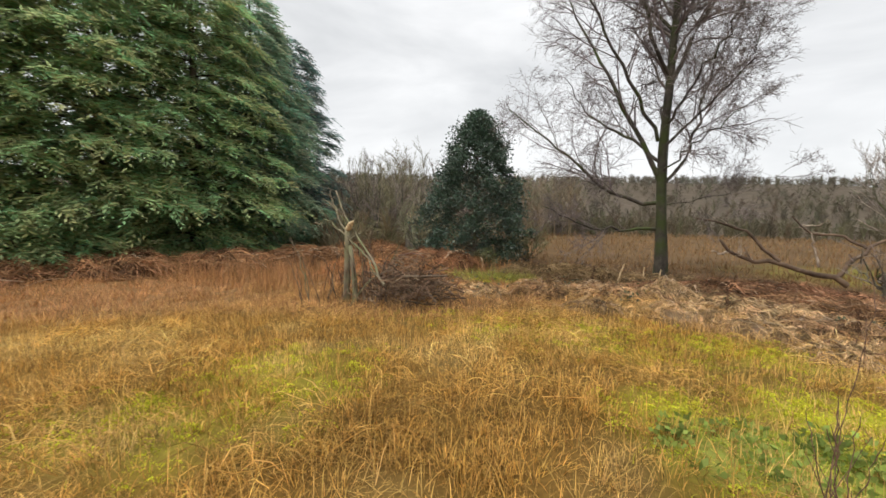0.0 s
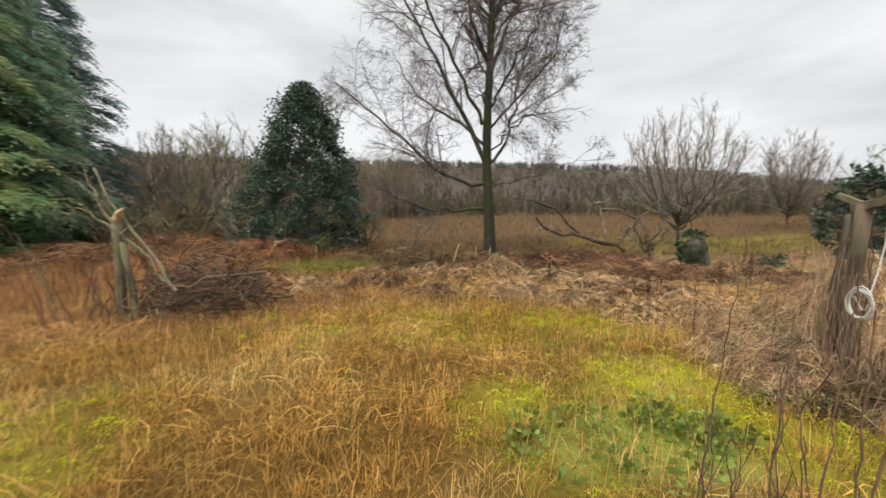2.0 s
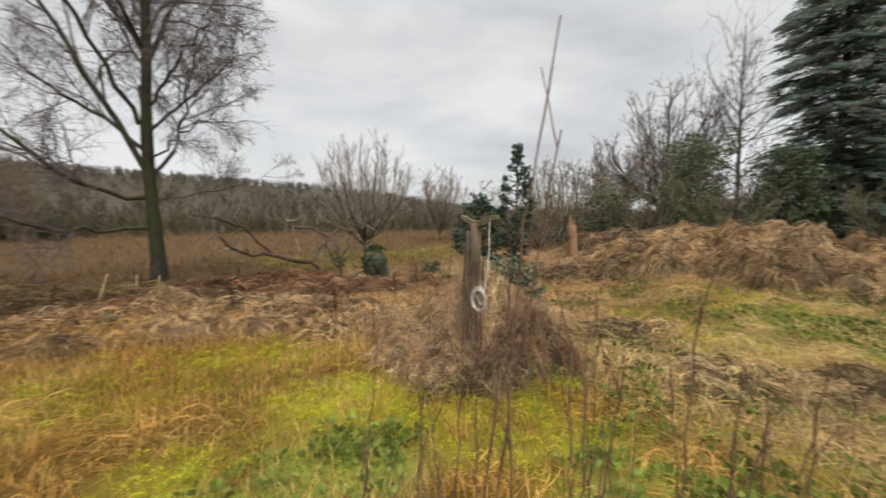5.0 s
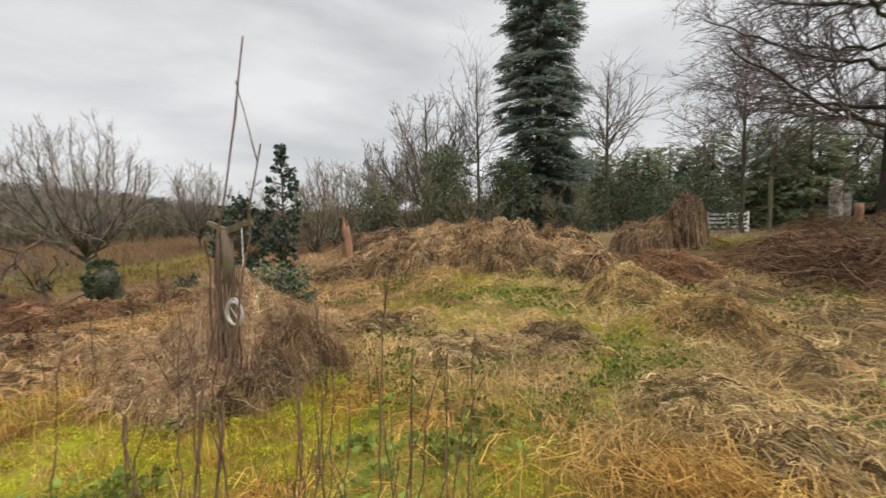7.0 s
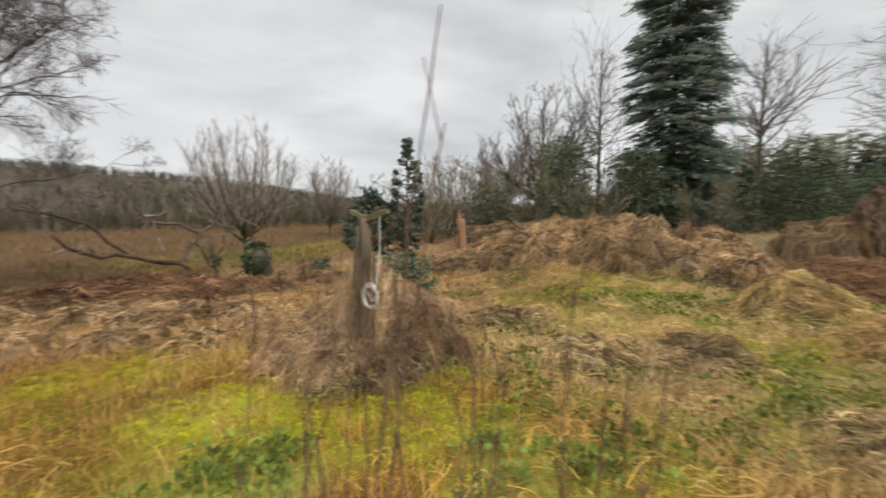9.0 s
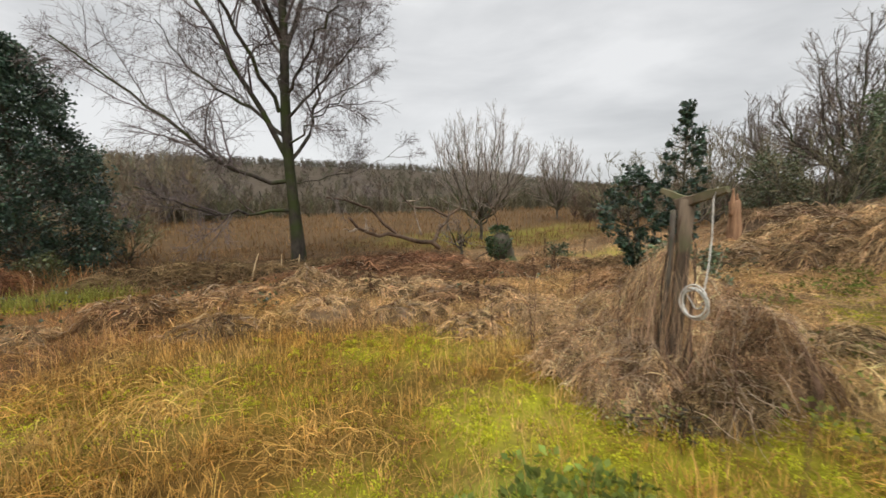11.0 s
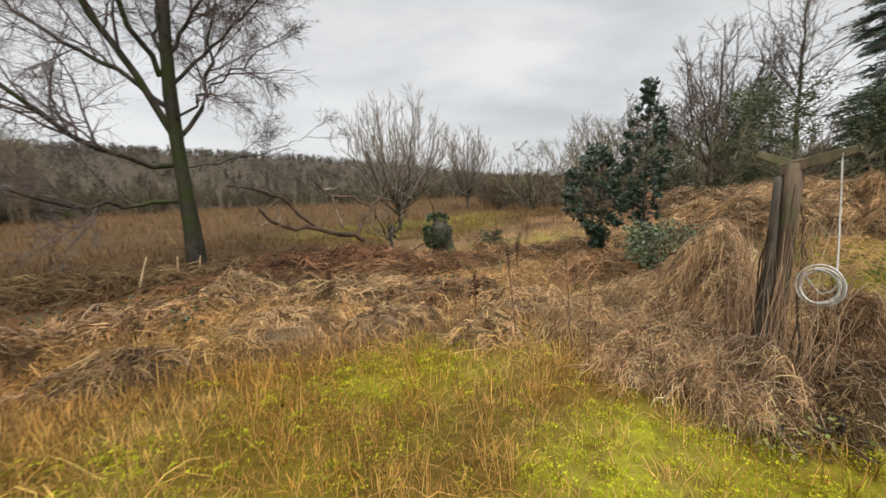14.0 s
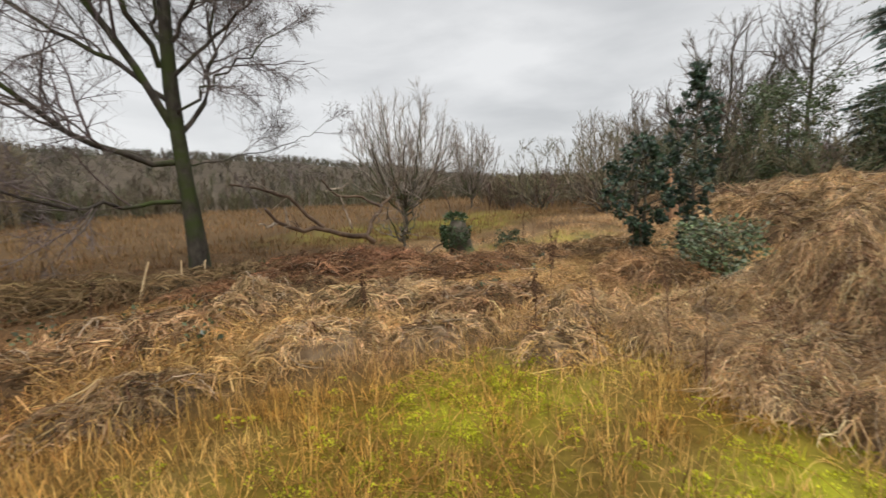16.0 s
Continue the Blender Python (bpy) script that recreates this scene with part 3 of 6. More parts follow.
# ---------------------------------------------------------------- conifers and evergreens
def fronds(pos, out, length, width, droop, tint, leaves=8, spread=0.25):
    """Feathery sprays: a drooping spine of narrow leaflets to both sides. pos (N, 3), out (N, 3) unit ways."""
    N = len(pos)
    s = np.linspace(0.05, 1.0, leaves)[None, :, None]
    L = length[:, None, None]
    spine = pos[:, None, :] + out[:, None, :] * L * s + np.array([0, 0, -1.0]) * droop * L * s ** 2.2
    side = unit(np.cross(out, np.array([0, 0, 1.0])) + rng.normal(size=(N, 3)) * 0.2)[:, None, :]
    sign = np.where(np.arange(leaves) % 2, 1.0, -1.0)[None, :, None]
    tipdir = unit(out[:, None, :] * 0.9 + side * sign * 0.6 + np.array([0, 0, -1.0]) * (0.1 + 0.55 * s) + rng.normal(size=(N, leaves, 3)) * 0.12)
    tip = spine + tipdir * L * 0.50 * (1.2 - 0.75 * s)
    wv = unit(np.cross(tipdir, np.array([0, 0, 1.0]) + rng.normal(size=(N, leaves, 3)) * 0.5)) * width
    mid = spine * 0.6 + tip * 0.4
    v = np.stack([spine, mid - wv, tip, mid + wv], 2).reshape(-1, 3)
    b = np.arange(N * leaves) * 4
    f = np.stack([b, b + 1, b + 2, b + 3], -1)
    t = np.repeat(tint * rng.uniform(1 - spread, 1 + spread, (N, 1)), leaves * 4, axis=0)
    return v, f, t


def conifer(name, x, y, height, radius, label, tint, count, length, taper=0.8, low=0.0, ragged=0.25, tiers=22, group="", width=0.05, droop=0.35, leaflets=8):
    z = float(land(x, y)) - 0.1
    tree = thing(name, x, y, z, label, "tree", group)
    spine = resample([(0, 0, 0), (0.05, 0.03, height * 0.5), (0, 0, height)], 10)
    v, f = tubes(spine[None], np.linspace(0.05 * radius + 0.1, 0.02, 10)[None], 8)
    part("trunk", mesh("trunk", v, [f], M_BARK, None, True), tree)
    # boughs
    nb = tiers * 9
    s = (np.arange(nb) + rng.uniform(0, 1, nb)) / nb
    h = low + (height - low) * s
    a = np.arange(nb) * 2.39996 + rng.uniform(-0.3, 0.3, nb)
    reach = radius * np.clip(1 - s, 0, 1) ** taper * rng.uniform(1 - ragged, 1 + ragged * 0.4, nb) + 0.15
    d = np.stack([np.cos(a), np.sin(a), np.zeros(nb)], 1)
    k = np.linspace(0, 1, 6)[None, :, None]
    bough = np.stack([np.zeros(nb), np.zeros(nb), h], 1)[:, None, :] + d[:, None, :] * reach[:, None, None] * k + np.array([0, 0, 1.0]) * reach[:, None, None] * (0.10 * k - 0.30 * k ** 2)
    v, f = tubes(bough, np.maximum(0.012 * reach, 0.008)[:, None] * np.linspace(1, 0.3, 6)[None, :], 3)
    tagged(part("branchwork", mesh("branchwork", v, [f], M_TWIG, per_line((0.09, 0.07, 0.05), nb, 18)), tree), kind="stuff")
    # foliage along the boughs, thicker to the outside
    wgt = reach / reach.sum()
    i = rng.choice(nb, count, p=wgt)
    q = rng.uniform(0, 1, count) ** 0.42
    fq = q * 5
    i0 = np.minimum(fq.astype(int), 4)
    w = (fq - i0)[:, None]
    at = bough[i, i0] * (1 - w) + bough[i, i0 + 1] * w
    side = np.stack([-d[i, 1], d[i, 0], np.zeros(count)], 1)
    at = at + side * rng.normal(size=(count, 1)) * 0.16 * reach[i][:, None] + rng.normal(size=(count, 3)) * 0.06
    out = unit(d[i] + side * rng.normal(size=(count, 1)) * 0.55 + np.array([0, 0, 0.05]) + rng.normal(size=(count, 3)) * 0.15)
    hue = np.asarray(tint)[None, :] * np.array([1, 1, 1])[None, :] * (0.8 + 0.45 * rng.uniform(0, 1, (count, 1)))
    hue[:, 0] *= rng.uniform(0.7, 1.4, count)
    v, f, t = fronds(at, out, length * rng.uniform(0.6, 1.25, count), width, droop, hue, leaflets)
    tagged(part("foliage", mesh("foliage", v, [f], M_NEEDLE, t), tree), kind="stuff")
    return tree


CYPRESS, BLUECYPRESS, FIRTINT = (0.335, 0.45, 0.22), (0.17, 0.235, 0.205), (0.215, 0.265, 0.22)
for k, (cx, cy, h, r) in enumerate(((-21.5, 1.0, 14.0, 4.4), (-18.8, 3.6, 13.5, 4.2), (-18.0, 6.6, 14.0, 4.2), (-17.0, 9.4, 13.0, 3.9), (-17.4, 12.3, 12.2, 3.2))):
    conifer("cypress_tree", cx, cy, h, r, "dense bright green cypress with drooping sprays to the ground" if k < 4 else "dense blue-green cypress with drooping sprays", CYPRESS if k < 4 else (0.27, 0.375, 0.25), 8200, 0.72, 0.5, 0.45, 0.5, 17, "row of cypresses", 0.034, 0.55)
conifer("cypress_tree", -19.6, 16.2, 12.0, 3.1, "dark blue-green cypress at the end of the row", BLUECYPRESS, 6500, 0.75, 0.55, 0.4, 0.5, 18, "row of cypresses", 0.034, 0.5)
conifer("fir_tree", 23.6, 6.7, 20.5, 2.2, "tall dark blue-green fir with ragged layered boughs", FIRTINT, 14000, 0.6, 0.5, 0.8, 0.75, 44, "", 0.036, 0.22)
for k in range(27):
    cx, cy = 42 - 0.26 * k + rng.uniform(-3.5, 3.0), 11.5 - 1.65 * k + rng.uniform(-0.6, 0.6)
    conifer("spruce_tree", cx, cy, rng.uniform(6.6, 8.8), rng.uniform(2.3, 3.0), "dark green spruce in the plantation edge", (0.215, 0.25, 0.15), 1700, 0.8, 0.7, 0.2, 0.4, 10, "plantation spruces", 0.055, 0.35, 6)


def leaf_cloud(pos, out, size, tint, fold=0.5):
    """Small pointed leaves with a folded midrib: two triangles pairs each."""
    N = len(pos)
    side = unit(np.cross(out, rng.normal(size=(N, 3))))
    nrm = np.cross(out, side)
    L, W = size[:, None], size[:, None] * 0.36
    tip = pos + out * L
    mid = pos + out * L * 0.48
    v = np.stack([pos, mid + side * W + nrm * W * fold, tip, mid - side * W + nrm * W * fold], 1).reshape(-1, 3)
    b = np.arange(N) * 4
    f = np.concatenate([np.stack([b, b + 1, b + 2], -1), np.stack([b, b + 2, b + 3], -1)])
    return v, f, np.repeat(tint, 4, axis=0)


def evergreen(name, x, y, height, radius, label, tint, leaves, size, shape, stems=1, clumps=60, category="tree", flat=0.25, sink=0.1, trunk_r=0.07):
    """A leafy evergreen: clumps of leaves on short boughs. shape(s) gives the crown's radius at height share s."""
    z = float(land(x, y)) - sink
    tree = thing(name, x, y, z, label, category)
    for k in range(stems):
        lean = rng.normal(size=2) * 0.08 * (stems > 1) * height
        sp = resample([(0.06 * k, 0, 0), (lean[0] * 0.5, lean[1] * 0.5, height * 0.5), (lean[0] * 0.4, lean[1] * 0.4, height * 0.97)], 9)
        v, f = tubes(sp[None], np.linspace(trunk_r, 0.012, 9)[None], 7)
        part("trunk", mesh("trunk", v, [f], M_BARK, None, True), tree)
    s = (np.arange(clumps) + rng.uniform(0, 1, clumps)) / clumps
    a = np.arange(clumps) * 2.39996 + rng.uniform(-0.5, 0.5, clumps)
    rr = np.array([shape(q) for q in s]) * radius * rng.uniform(0.55, 1.08, clumps)
    c = np.stack([np.cos(a) * rr, np.sin(a) * rr, s * height], 1)
    root = np.stack([c[:, 0] * 0.05, c[:, 1] * 0.05, c[:, 2] - 0.35 * rr], 1)
    k = np.linspace(0, 1, 5)[None, :, None]
    boughs = root[:, None] * (1 - k) + c[:, None] * k
    v, f = tubes(boughs, np.linspace(0.016, 0.005, 5)[None, :].repeat(clumps, 0), 3)
    tagged(part("branchwork", mesh("branchwork", v, [f], M_TWIG, per_line((0.10, 0.085, 0.06), clumps, 15)), tree), kind="stuff")
    i = rng.integers(0, clumps, leaves)
    blob = radius * flat * (0.55 + rng.uniform(0, 0.8, clumps))
    blob = np.minimum(blob, 0.10 * radius + 0.5 * rr + 0.05)
    off = unit(rng.normal(size=(leaves, 3))) * (rng.uniform(0, 1, (leaves, 1)) ** 0.5) * blob[i][:, None] * np.array([1, 1, 0.85])
    pos = c[i] * (0.72 + 0.28 * rng.uniform(0, 1, (leaves, 1)) ** 0.3 * np.array([1, 1, 0]) + np.array([0, 0, 0.28])) + off
    pos = pos[pos[:, 2] > 0.05]
    out = unit(unit(pos * np.array([1, 1, 0.05])) * 0.6 + rng.normal(size=pos.shape) * 0.7)
    tn = np.asarray(tint)[None, :] * rng.uniform(0.6, 1.5, (len(pos), 1)) * rng.uniform(0.85, 1.15, (len(pos), 3))
    v, f, t = leaf_cloud(pos, out, size * rng.uniform(0.6, 1.3, len(pos)), tn)
    tagged(part("foliage", mesh("foliage", v, [f], M_HOLLY, t), tree), kind="stuff")
    return tree


HOLLY = (0.056, 0.090, 0.060)
evergreen("holly_tree", -7.1, 15.6, 6.2, 2.3, "dark green conical holly with glossy leaves", HOLLY, 42000, 0.095, lambda s: float(np.interp(s, [0, 0.12, 0.3, 0.5, 0.7, 0.85, 0.95, 1.0], [0.62, 0.95, 1.0, 0.84, 0.58, 0.38, 0.22, 0.06])), 1, 230, flat=0.20, trunk_r=0.12)
evergreen("young_holly", 6.28, 6.98, 3.12, 0.36, "slim young holly with glossy leaves in loose tufts", (0.055, 0.088, 0.060), 1900, 0.085, lambda s: float(np.interp(s, [0, 0.2, 0.32, 0.5, 0.7, 0.82, 0.88, 0.92, 1.0], [0.5, 0.3, 0.5, 0.8, 1.0, 0.9, 0.5, 0.10, 0.04])), 1, 70, flat=0.22, trunk_r=0.03)
evergreen("holly_bush", 5.76, 7.48, 2.12, 0.48, "young dark green holly bush on a bare leaning stem", (0.050, 0.082, 0.052), 2600, 0.08, lambda s: float(np.interp(s, [0, 0.36, 0.42, 0.6, 0.85, 1.0], [0.1, 0.1, 0.9, 1.1, 0.8, 0.25])), 2, 44, "bush", 0.32, trunk_r=0.032)
evergreen("holly_bush", 5.55, 6.25, 0.95, 0.62, "low grey-green leafy shrub among dead bracken", (0.15, 0.18, 0.10), 2200, 0.06, lambda s: 0.95 - 0.3 * s, 2, 34, "bush", 0.35, trunk_r=0.015)
evergreen("ivy_bush", 19.6, 10.2, 4.9, 1.6, "ivy-clad dead tree in the thicket", (0.095, 0.125, 0.055), 7000, 0.10, lambda s: 0.55 + 0.4 * math.sin(s * 9) ** 2, 1, 60, "bush", 0.3, trunk_r=0.12)
evergreen("ivy_bush", 20.8, 7.3, 4.0, 1.8, "dense dark green ivy bush at the fir's foot", (0.085, 0.11, 0.05), 7000, 0.10, lambda s: 1.0 - 0.5 * s, 1, 60, "bush", 0.3, trunk_r=0.10)
evergreen("ivy_bush", 17.2, 13.0, 2.8, 1.5, "ivy-grown thorn bush at the thicket's edge", (0.105, 0.115, 0.06), 4500, 0.10, lambda s: 1.0 - 0.5 * s, 2, 46, "bush", 0.3, trunk_r=0.06)
evergreen("ivy_bush", 22.6, 12.2, 5.2, 1.8, "ivy-clad tree trunk within the thicket", (0.095, 0.11, 0.055), 6000, 0.11, lambda s: 0.7 + 0.3 * math.sin(s * 8) ** 2 - 0.3 * s, 1, 60, "bush", 0.3, trunk_r=0.12)
evergreen("ivy_bush", 24.0, 2.2, 3.0, 2.6, "low dark green laurel bush by the plantation", (0.075, 0.10, 0.045), 7000, 0.11, lambda s: 1.0 - 0.5 * s, 1, 60, "bush", 0.3, trunk_r=0.08)
evergreen("ivy_bush", 29.0, -1.0, 3.2, 3.0, "dark green rhododendron mass by the gate", (0.07, 0.095, 0.045), 7000, 0.12, lambda s: 1.0 - 0.5 * s, 1, 60, "bush", 0.3, trunk_r=0.08)
evergreen("low_bush", 7.6, 12.6, 0.55, 0.5, "small dark green bush in the grass", (0.05, 0.07, 0.03), 900, 0.06, lambda s: 0.9 - 0.4 * s, 1, 16, "bush", 0.4, trunk_r=0.012)
evergreen("low_bush", -5.6, 13.4, 0.8, 0.7, "low olive-green bush beside the holly", (0.10, 0.11, 0.04), 1400, 0.06, lambda s: 0.9 - 0.4 * s, 1, 20, "bush", 0.4, trunk_r=0.012)


# ---------------------------------------------------------------- far woods
def woods(name, spots, height, tint, label, arms=26, fine=0.03, low=0.04, subs=3, fan=(14, 58), lift=0.40):
    """Far leafless trees: thin stems and twigs, too many to count."""
    N = len(spots)
    x, y = spots[:, 0], spots[:, 1]
    foot = np.stack([x, y, land(x, y) - 0.2], 1)
    h = height * rng.uniform(0.72, 1.06, N)
    k = np.linspace(0, 1, 4)[None, :, None]
    top = foot + np.stack([rng.normal(size=N) * 0.3, rng.normal(size=N) * 0.3, h * 0.64], 1)
    stem = foot[:, None] * (1 - k) + top[:, None] * k
    srad = (0.006 * h)[:, None] * np.linspace(1, 0.3, 4)[None, :]
    a, ra = sprout(stem, srad, arms, fan, (0.30, 0.60), lift=lift, wig=0.16, P=3, start=low, thick=0.5, thin=fine)
    b, rb = sprout(a, ra, subs, (15, 55), (0.4, 0.8), lift=0.30, wig=0.2, P=2, start=0.2, thick=0.7, thin=fine * 0.7)
    chunks, tints = [], []
    shade = rng.uniform(0.75, 1.25, (N, 1)) * np.asarray(tint)[None, :] * rng.uniform(0.9, 1.1, (N, 3))
    for p, r, rep in ((stem, srad, 1), (a, ra, arms), (b, rb, arms * subs)):
        chunks.append(strips(p, r))
        tints.append(np.repeat(np.repeat(shade, rep, axis=0), p.shape[1] * 2, axis=0))
    v, fs = join(chunks)
    return tagged(new(name, mesh(name, v, fs, M_TWIG, np.concatenate(tints))), label, "woods", kind="stuff")


def arc(n, az0, az1, d0, d1, seed):
    g = np.random.default_rng(seed)
    az = np.radians(g.uniform(az0, az1, n))
    d = g.uniform(d0, d1, n) * (1 + 0.06 * np.sin(az * 9))
    return np.stack([0.5 + np.sin(az) * d, 1 + np.cos(az) * d], 1)


woods("scrub", arc(620, -28, 62, 47, 57, 1), 3.1, (0.120, 0.106, 0.066), "grey-brown leafless scrub along the field's far edge", 26, 0.022, subs=2)
woods("scrub", arc(190, -34, -10, 45, 53, 11), 3.0, (0.124, 0.112, 0.070), "olive-brown leafless scrub at the field's near corner", 24, 0.024, subs=2)
woods("woods", arc(760, -40, 75, 58, 82, 2), 4.0, (0.118, 0.102, 0.070), "leafless brown woods behind the field", 20, 0.034, subs=2)
woods("woods", arc(1500, -60, 90, 84, 130, 3), 3.6, (0.120, 0.106, 0.076), "leafless woods on the rising hillside", 18, 0.045, subs=2, fan=(30, 88), lift=0.15)
woods("woods", arc(80, -30, -13, 40, 50, 13), 9.0, (0.20, 0.172, 0.112), "leafless olive-brown trees at the field's corner", 34, 0.019, 0.12)
woods("woods", arc(2800, -60, 70, 122, 180, 4), 3.3, (0.135, 0.120, 0.092), "leafless woods along the hill's skyline", 19, 0.05, subs=2, fan=(30, 88), lift=0.15)
woods("scrub", arc(150, -50, -17, 27, 42, 5), 4.0, (0.215, 0.178, 0.115), "brown scrub behind the holly", 26, 0.022, subs=2)
woods("scrub", arc(330, 34, 66, 26, 40, 6), 3.4, (0.155, 0.122, 0.088), "dark leafless scrub beyond the young holly", 26, 0.02, subs=2)
woods("woods", arc(120, 60, 82, 32, 50, 7), 5.6, (0.21, 0.168, 0.13), "leafless woods behind the fir", 26, 0.026, subs=2)
woods("woods", arc(180, 122, 262, 45, 70, 8), 7.0, (0.15, 0.12, 0.09), "leafless woods behind the path", 10, 0.06, subs=2)
woods("scrub", arc(150, 84, 122, 22, 36, 9), 0.9, (0.22, 0.14, 0.09), "low brown undergrowth before the plantation", 18, 0.016, subs=2)
woods("scrub", arc(70, -52, -25, 18.5, 27, 10), 3.0, (0.25, 0.215, 0.125), "olive-brown tangled scrub between cypresses and holly", 30, 0.014, subs=3)
woods("woods", arc(150, 78, 128, 45, 60, 12), 8.0, (0.115, 0.125, 0.075), "dark woods behind the plantation", 26, 0.06, subs=2)

# ---------------------------------------------------------------- posts, stumps, branches


def post_mesh(pts, radii, mat, sides=10, rough=0.02, cap=True, name="post"):
    """A rough round timber with closed ends."""
    p = resample(pts, len(radii) if len(radii) > 4 else 9)
    r = np.interp(np.linspace(0, 1, len(p)), np.linspace(0, 1, len(radii)), radii)
    v, f = tubes(p[None], r[None], sides)
    g = np.random.default_rng(int(abs(p).sum() * 1000) % 9999)
    v = v + g.normal(size=v.shape) * rough * np.repeat(r, sides)[:, None] * 4
    n0 = len(v)
    faces = [f]
    if cap:
        v = np.concatenate([v, p[:1], p[-1:] + unit(p[-1:] - p[-2:-1]) * r[-1] * 0.15])
        a = np.arange(sides)
        b = (a + 1) % sides
        faces.append(np.stack([b, a, np.full(sides, n0)], -1))
        last = (len(p) - 1) * sides
        faces.append(np.stack([last + a, last + b, np.full(sides, n0 + 1)], -1))
    return mesh(name, v, faces, mat, None, False)


def board_mesh(a, b, width, thick, mat, up=(0, 0, 1), taper=1.0, name="board"):
    """A sawn board from a to b with slightly worn ends."""
    a, b = Vector(a), Vector(b)
    d = (b - a).normalized()
    side = d.cross(Vector(up)).normalized()
    u2 = side.cross(d).normalized()
    bm = bmesh.new()
    rings = []
    for k in range(6):
        s = k / 5
        c = a.lerp(b, s)
        w, t = width * (1 + (taper - 1) * s) * 0.5, thick * 0.5
        j = 0.06 * math.sin(k * 2.1)
        rings.append([bm.verts.new(c + side * (q * t) + u2 * (p * w * (1 + j))) for q, p in ((-1, -1), (1, -1), (1, 1), (-1, 1))])
    for r0, r1 in zip(rings, rings[1:]):
        for i in range(4):
            bm.faces.new((r0[i], r0[(i + 1) % 4], r1[(i + 1) % 4], r1[i]))
    bm.faces.new(rings[0][::-1])
    bm.faces.new(rings[-1])
    bmesh.ops.bevel(bm, geom=[e for e in bm.edges if e.calc_length() > 0.02 and abs((e.verts[0].co - e.verts[1].co).normalized().dot(d)) > 0.9], offset=min(width, thick) * 0.12, segments=1, affect="EDGES")
    me = bpy.data.meshes.new(name)
    bm.to_mesh(me)
    bm.free()
    me.materials.append(mat)
    return me


# old post with a forked top, a cord and its coil
px, py = 3.06, 4.02
pz = float(land(px, py))
post = thing("old_post", px, py, pz, "weathered mossy timber post with a forked top", "post")
H = 1.50 - pz
part("upright", post_mesh([(-0.02, 0.02, -0.25), (0.0, 0.0, 0.4), (0.02, 0.0, H * 0.7), (0.03, -0.01, H - 0.02)], [0.056, 0.052, 0.049, 0.049, 0.056], M_OLDWOOD, 12, 0.012), post)
part("ivy_trunk", post_mesh([(-0.09, 0.06, -0.2), (-0.06, 0.05, 0.45), (-0.052, 0.04, H * 0.75), (-0.03, 0.05, H - 0.10)], [0.045, 0.032, 0.028, 0.024, 0.018], M_BARK, 9, 0.03), post, "dark dead ivy trunk")
part("arm", board_mesh((0.0, 0.05, H - 0.06), (0.075, -0.28, H + 0.045), 0.08, 0.055, M_OLDWOOD, taper=0.6), post, "thick dark side arm")
part("arm", board_mesh((0.02, -0.03, H - 0.035), (-0.03, 0.17, H + 0.05), 0.055, 0.03, M_LICHEN, taper=0.7), post, "pale lichened board")
for k in range(6):
    a = rng.uniform(1.2, 4.6)
    q = np.array([[math.cos(a + t * 1.2) * (0.125 - 0.045 * t), math.sin(a + t * 1.2) * (0.125 - 0.045 * t), -0.1 + t * (H + 0.05)] for t in np.linspace(0, rng.uniform(0.7, 1.0), 12)])
    q[:, :2] += rng.normal(size=(12, 2)) * 0.012
    v, f = tubes(q[None], np.linspace(0.010, 0.004, 12)[None], 5)
    part("dead_vine", mesh("dead_vine", v, [f], M_DEADWOOD, None, True), post)

# dead stalks standing round the post
n = 190
a, rr = rng.uniform(0.9, 5.0, n), rng.uniform(0.07, 0.34, n) ** 1.0
h_ = rng.uniform(0.45, 1.22, n) * (1.15 - rr)
k = np.linspace(0, 1, 6)[None, :]
out = rng.normal(size=(n, 2)) * 0.10
q = np.stack([(np.cos(a) * rr)[:, None] + out[:, :1] * k ** 2, (np.sin(a) * rr)[:, None] + out[:, 1:] * k ** 2, -0.05 + h_[:, None] * k], -1) + rng.normal(size=(n, 6, 3)) * 0.012
v, f = strips(q, rng.uniform(0.0016, 0.0036, n)[:, None] * np.linspace(1, 0.5, 6)[None, :])
stalks = thing("dead_stalk_clump", px, py, pz, "clump of thin dead bracken stalks clinging round the old post", "plant")
tagged(part("stalk", mesh("stalk", v, [f], M_GRASS, per_line((0.50, 0.34, 0.22), n, 12, 0.5)), stalks), kind="stuff")

cx, cy, cz = 2.97, 3.80, 0.76
rope = thing("cord_coil", cx, cy, cz, "coil of white cord hanging from the old post", "cord")
wayx, wayy = 0.05, -0.999   # the plane in which the coil hangs
for k in range(5):
    r = 0.086 + 0.0065 * k + rng.uniform(-0.006, 0.006)
    ox, oz, tilt = rng.uniform(-0.008, 0.008), rng.uniform(-0.008, 0.008), rng.uniform(-0.06, 0.06)
    t = np.linspace(0, 2 * np.pi, 41)
    u_, w_ = np.cos(t) * r * 0.95 + ox, np.sin(t) * r * 1.06 + oz
    dep = np.sin(t * 2 + k) * 0.010 + tilt * w_
    q = np.stack([u_ * wayx - dep * wayy * 0.9, u_ * wayy + dep * wayx * 0.9, w_], 1)
    v, f = tubes(q[None], np.full((1, 41), 0.0058), 6)
    part("loop", mesh("loop", v, [f], M_ROPE, None, True), rope)
q = resample([(0.01, 0.07, 0.045), (0.02, 0.0, -0.045), (0.0, -0.055, -0.02), (-0.01, -0.075, 0.02)], 12)
v, f = tubes(q[None], np.full((1, 12), 0.0055), 6)
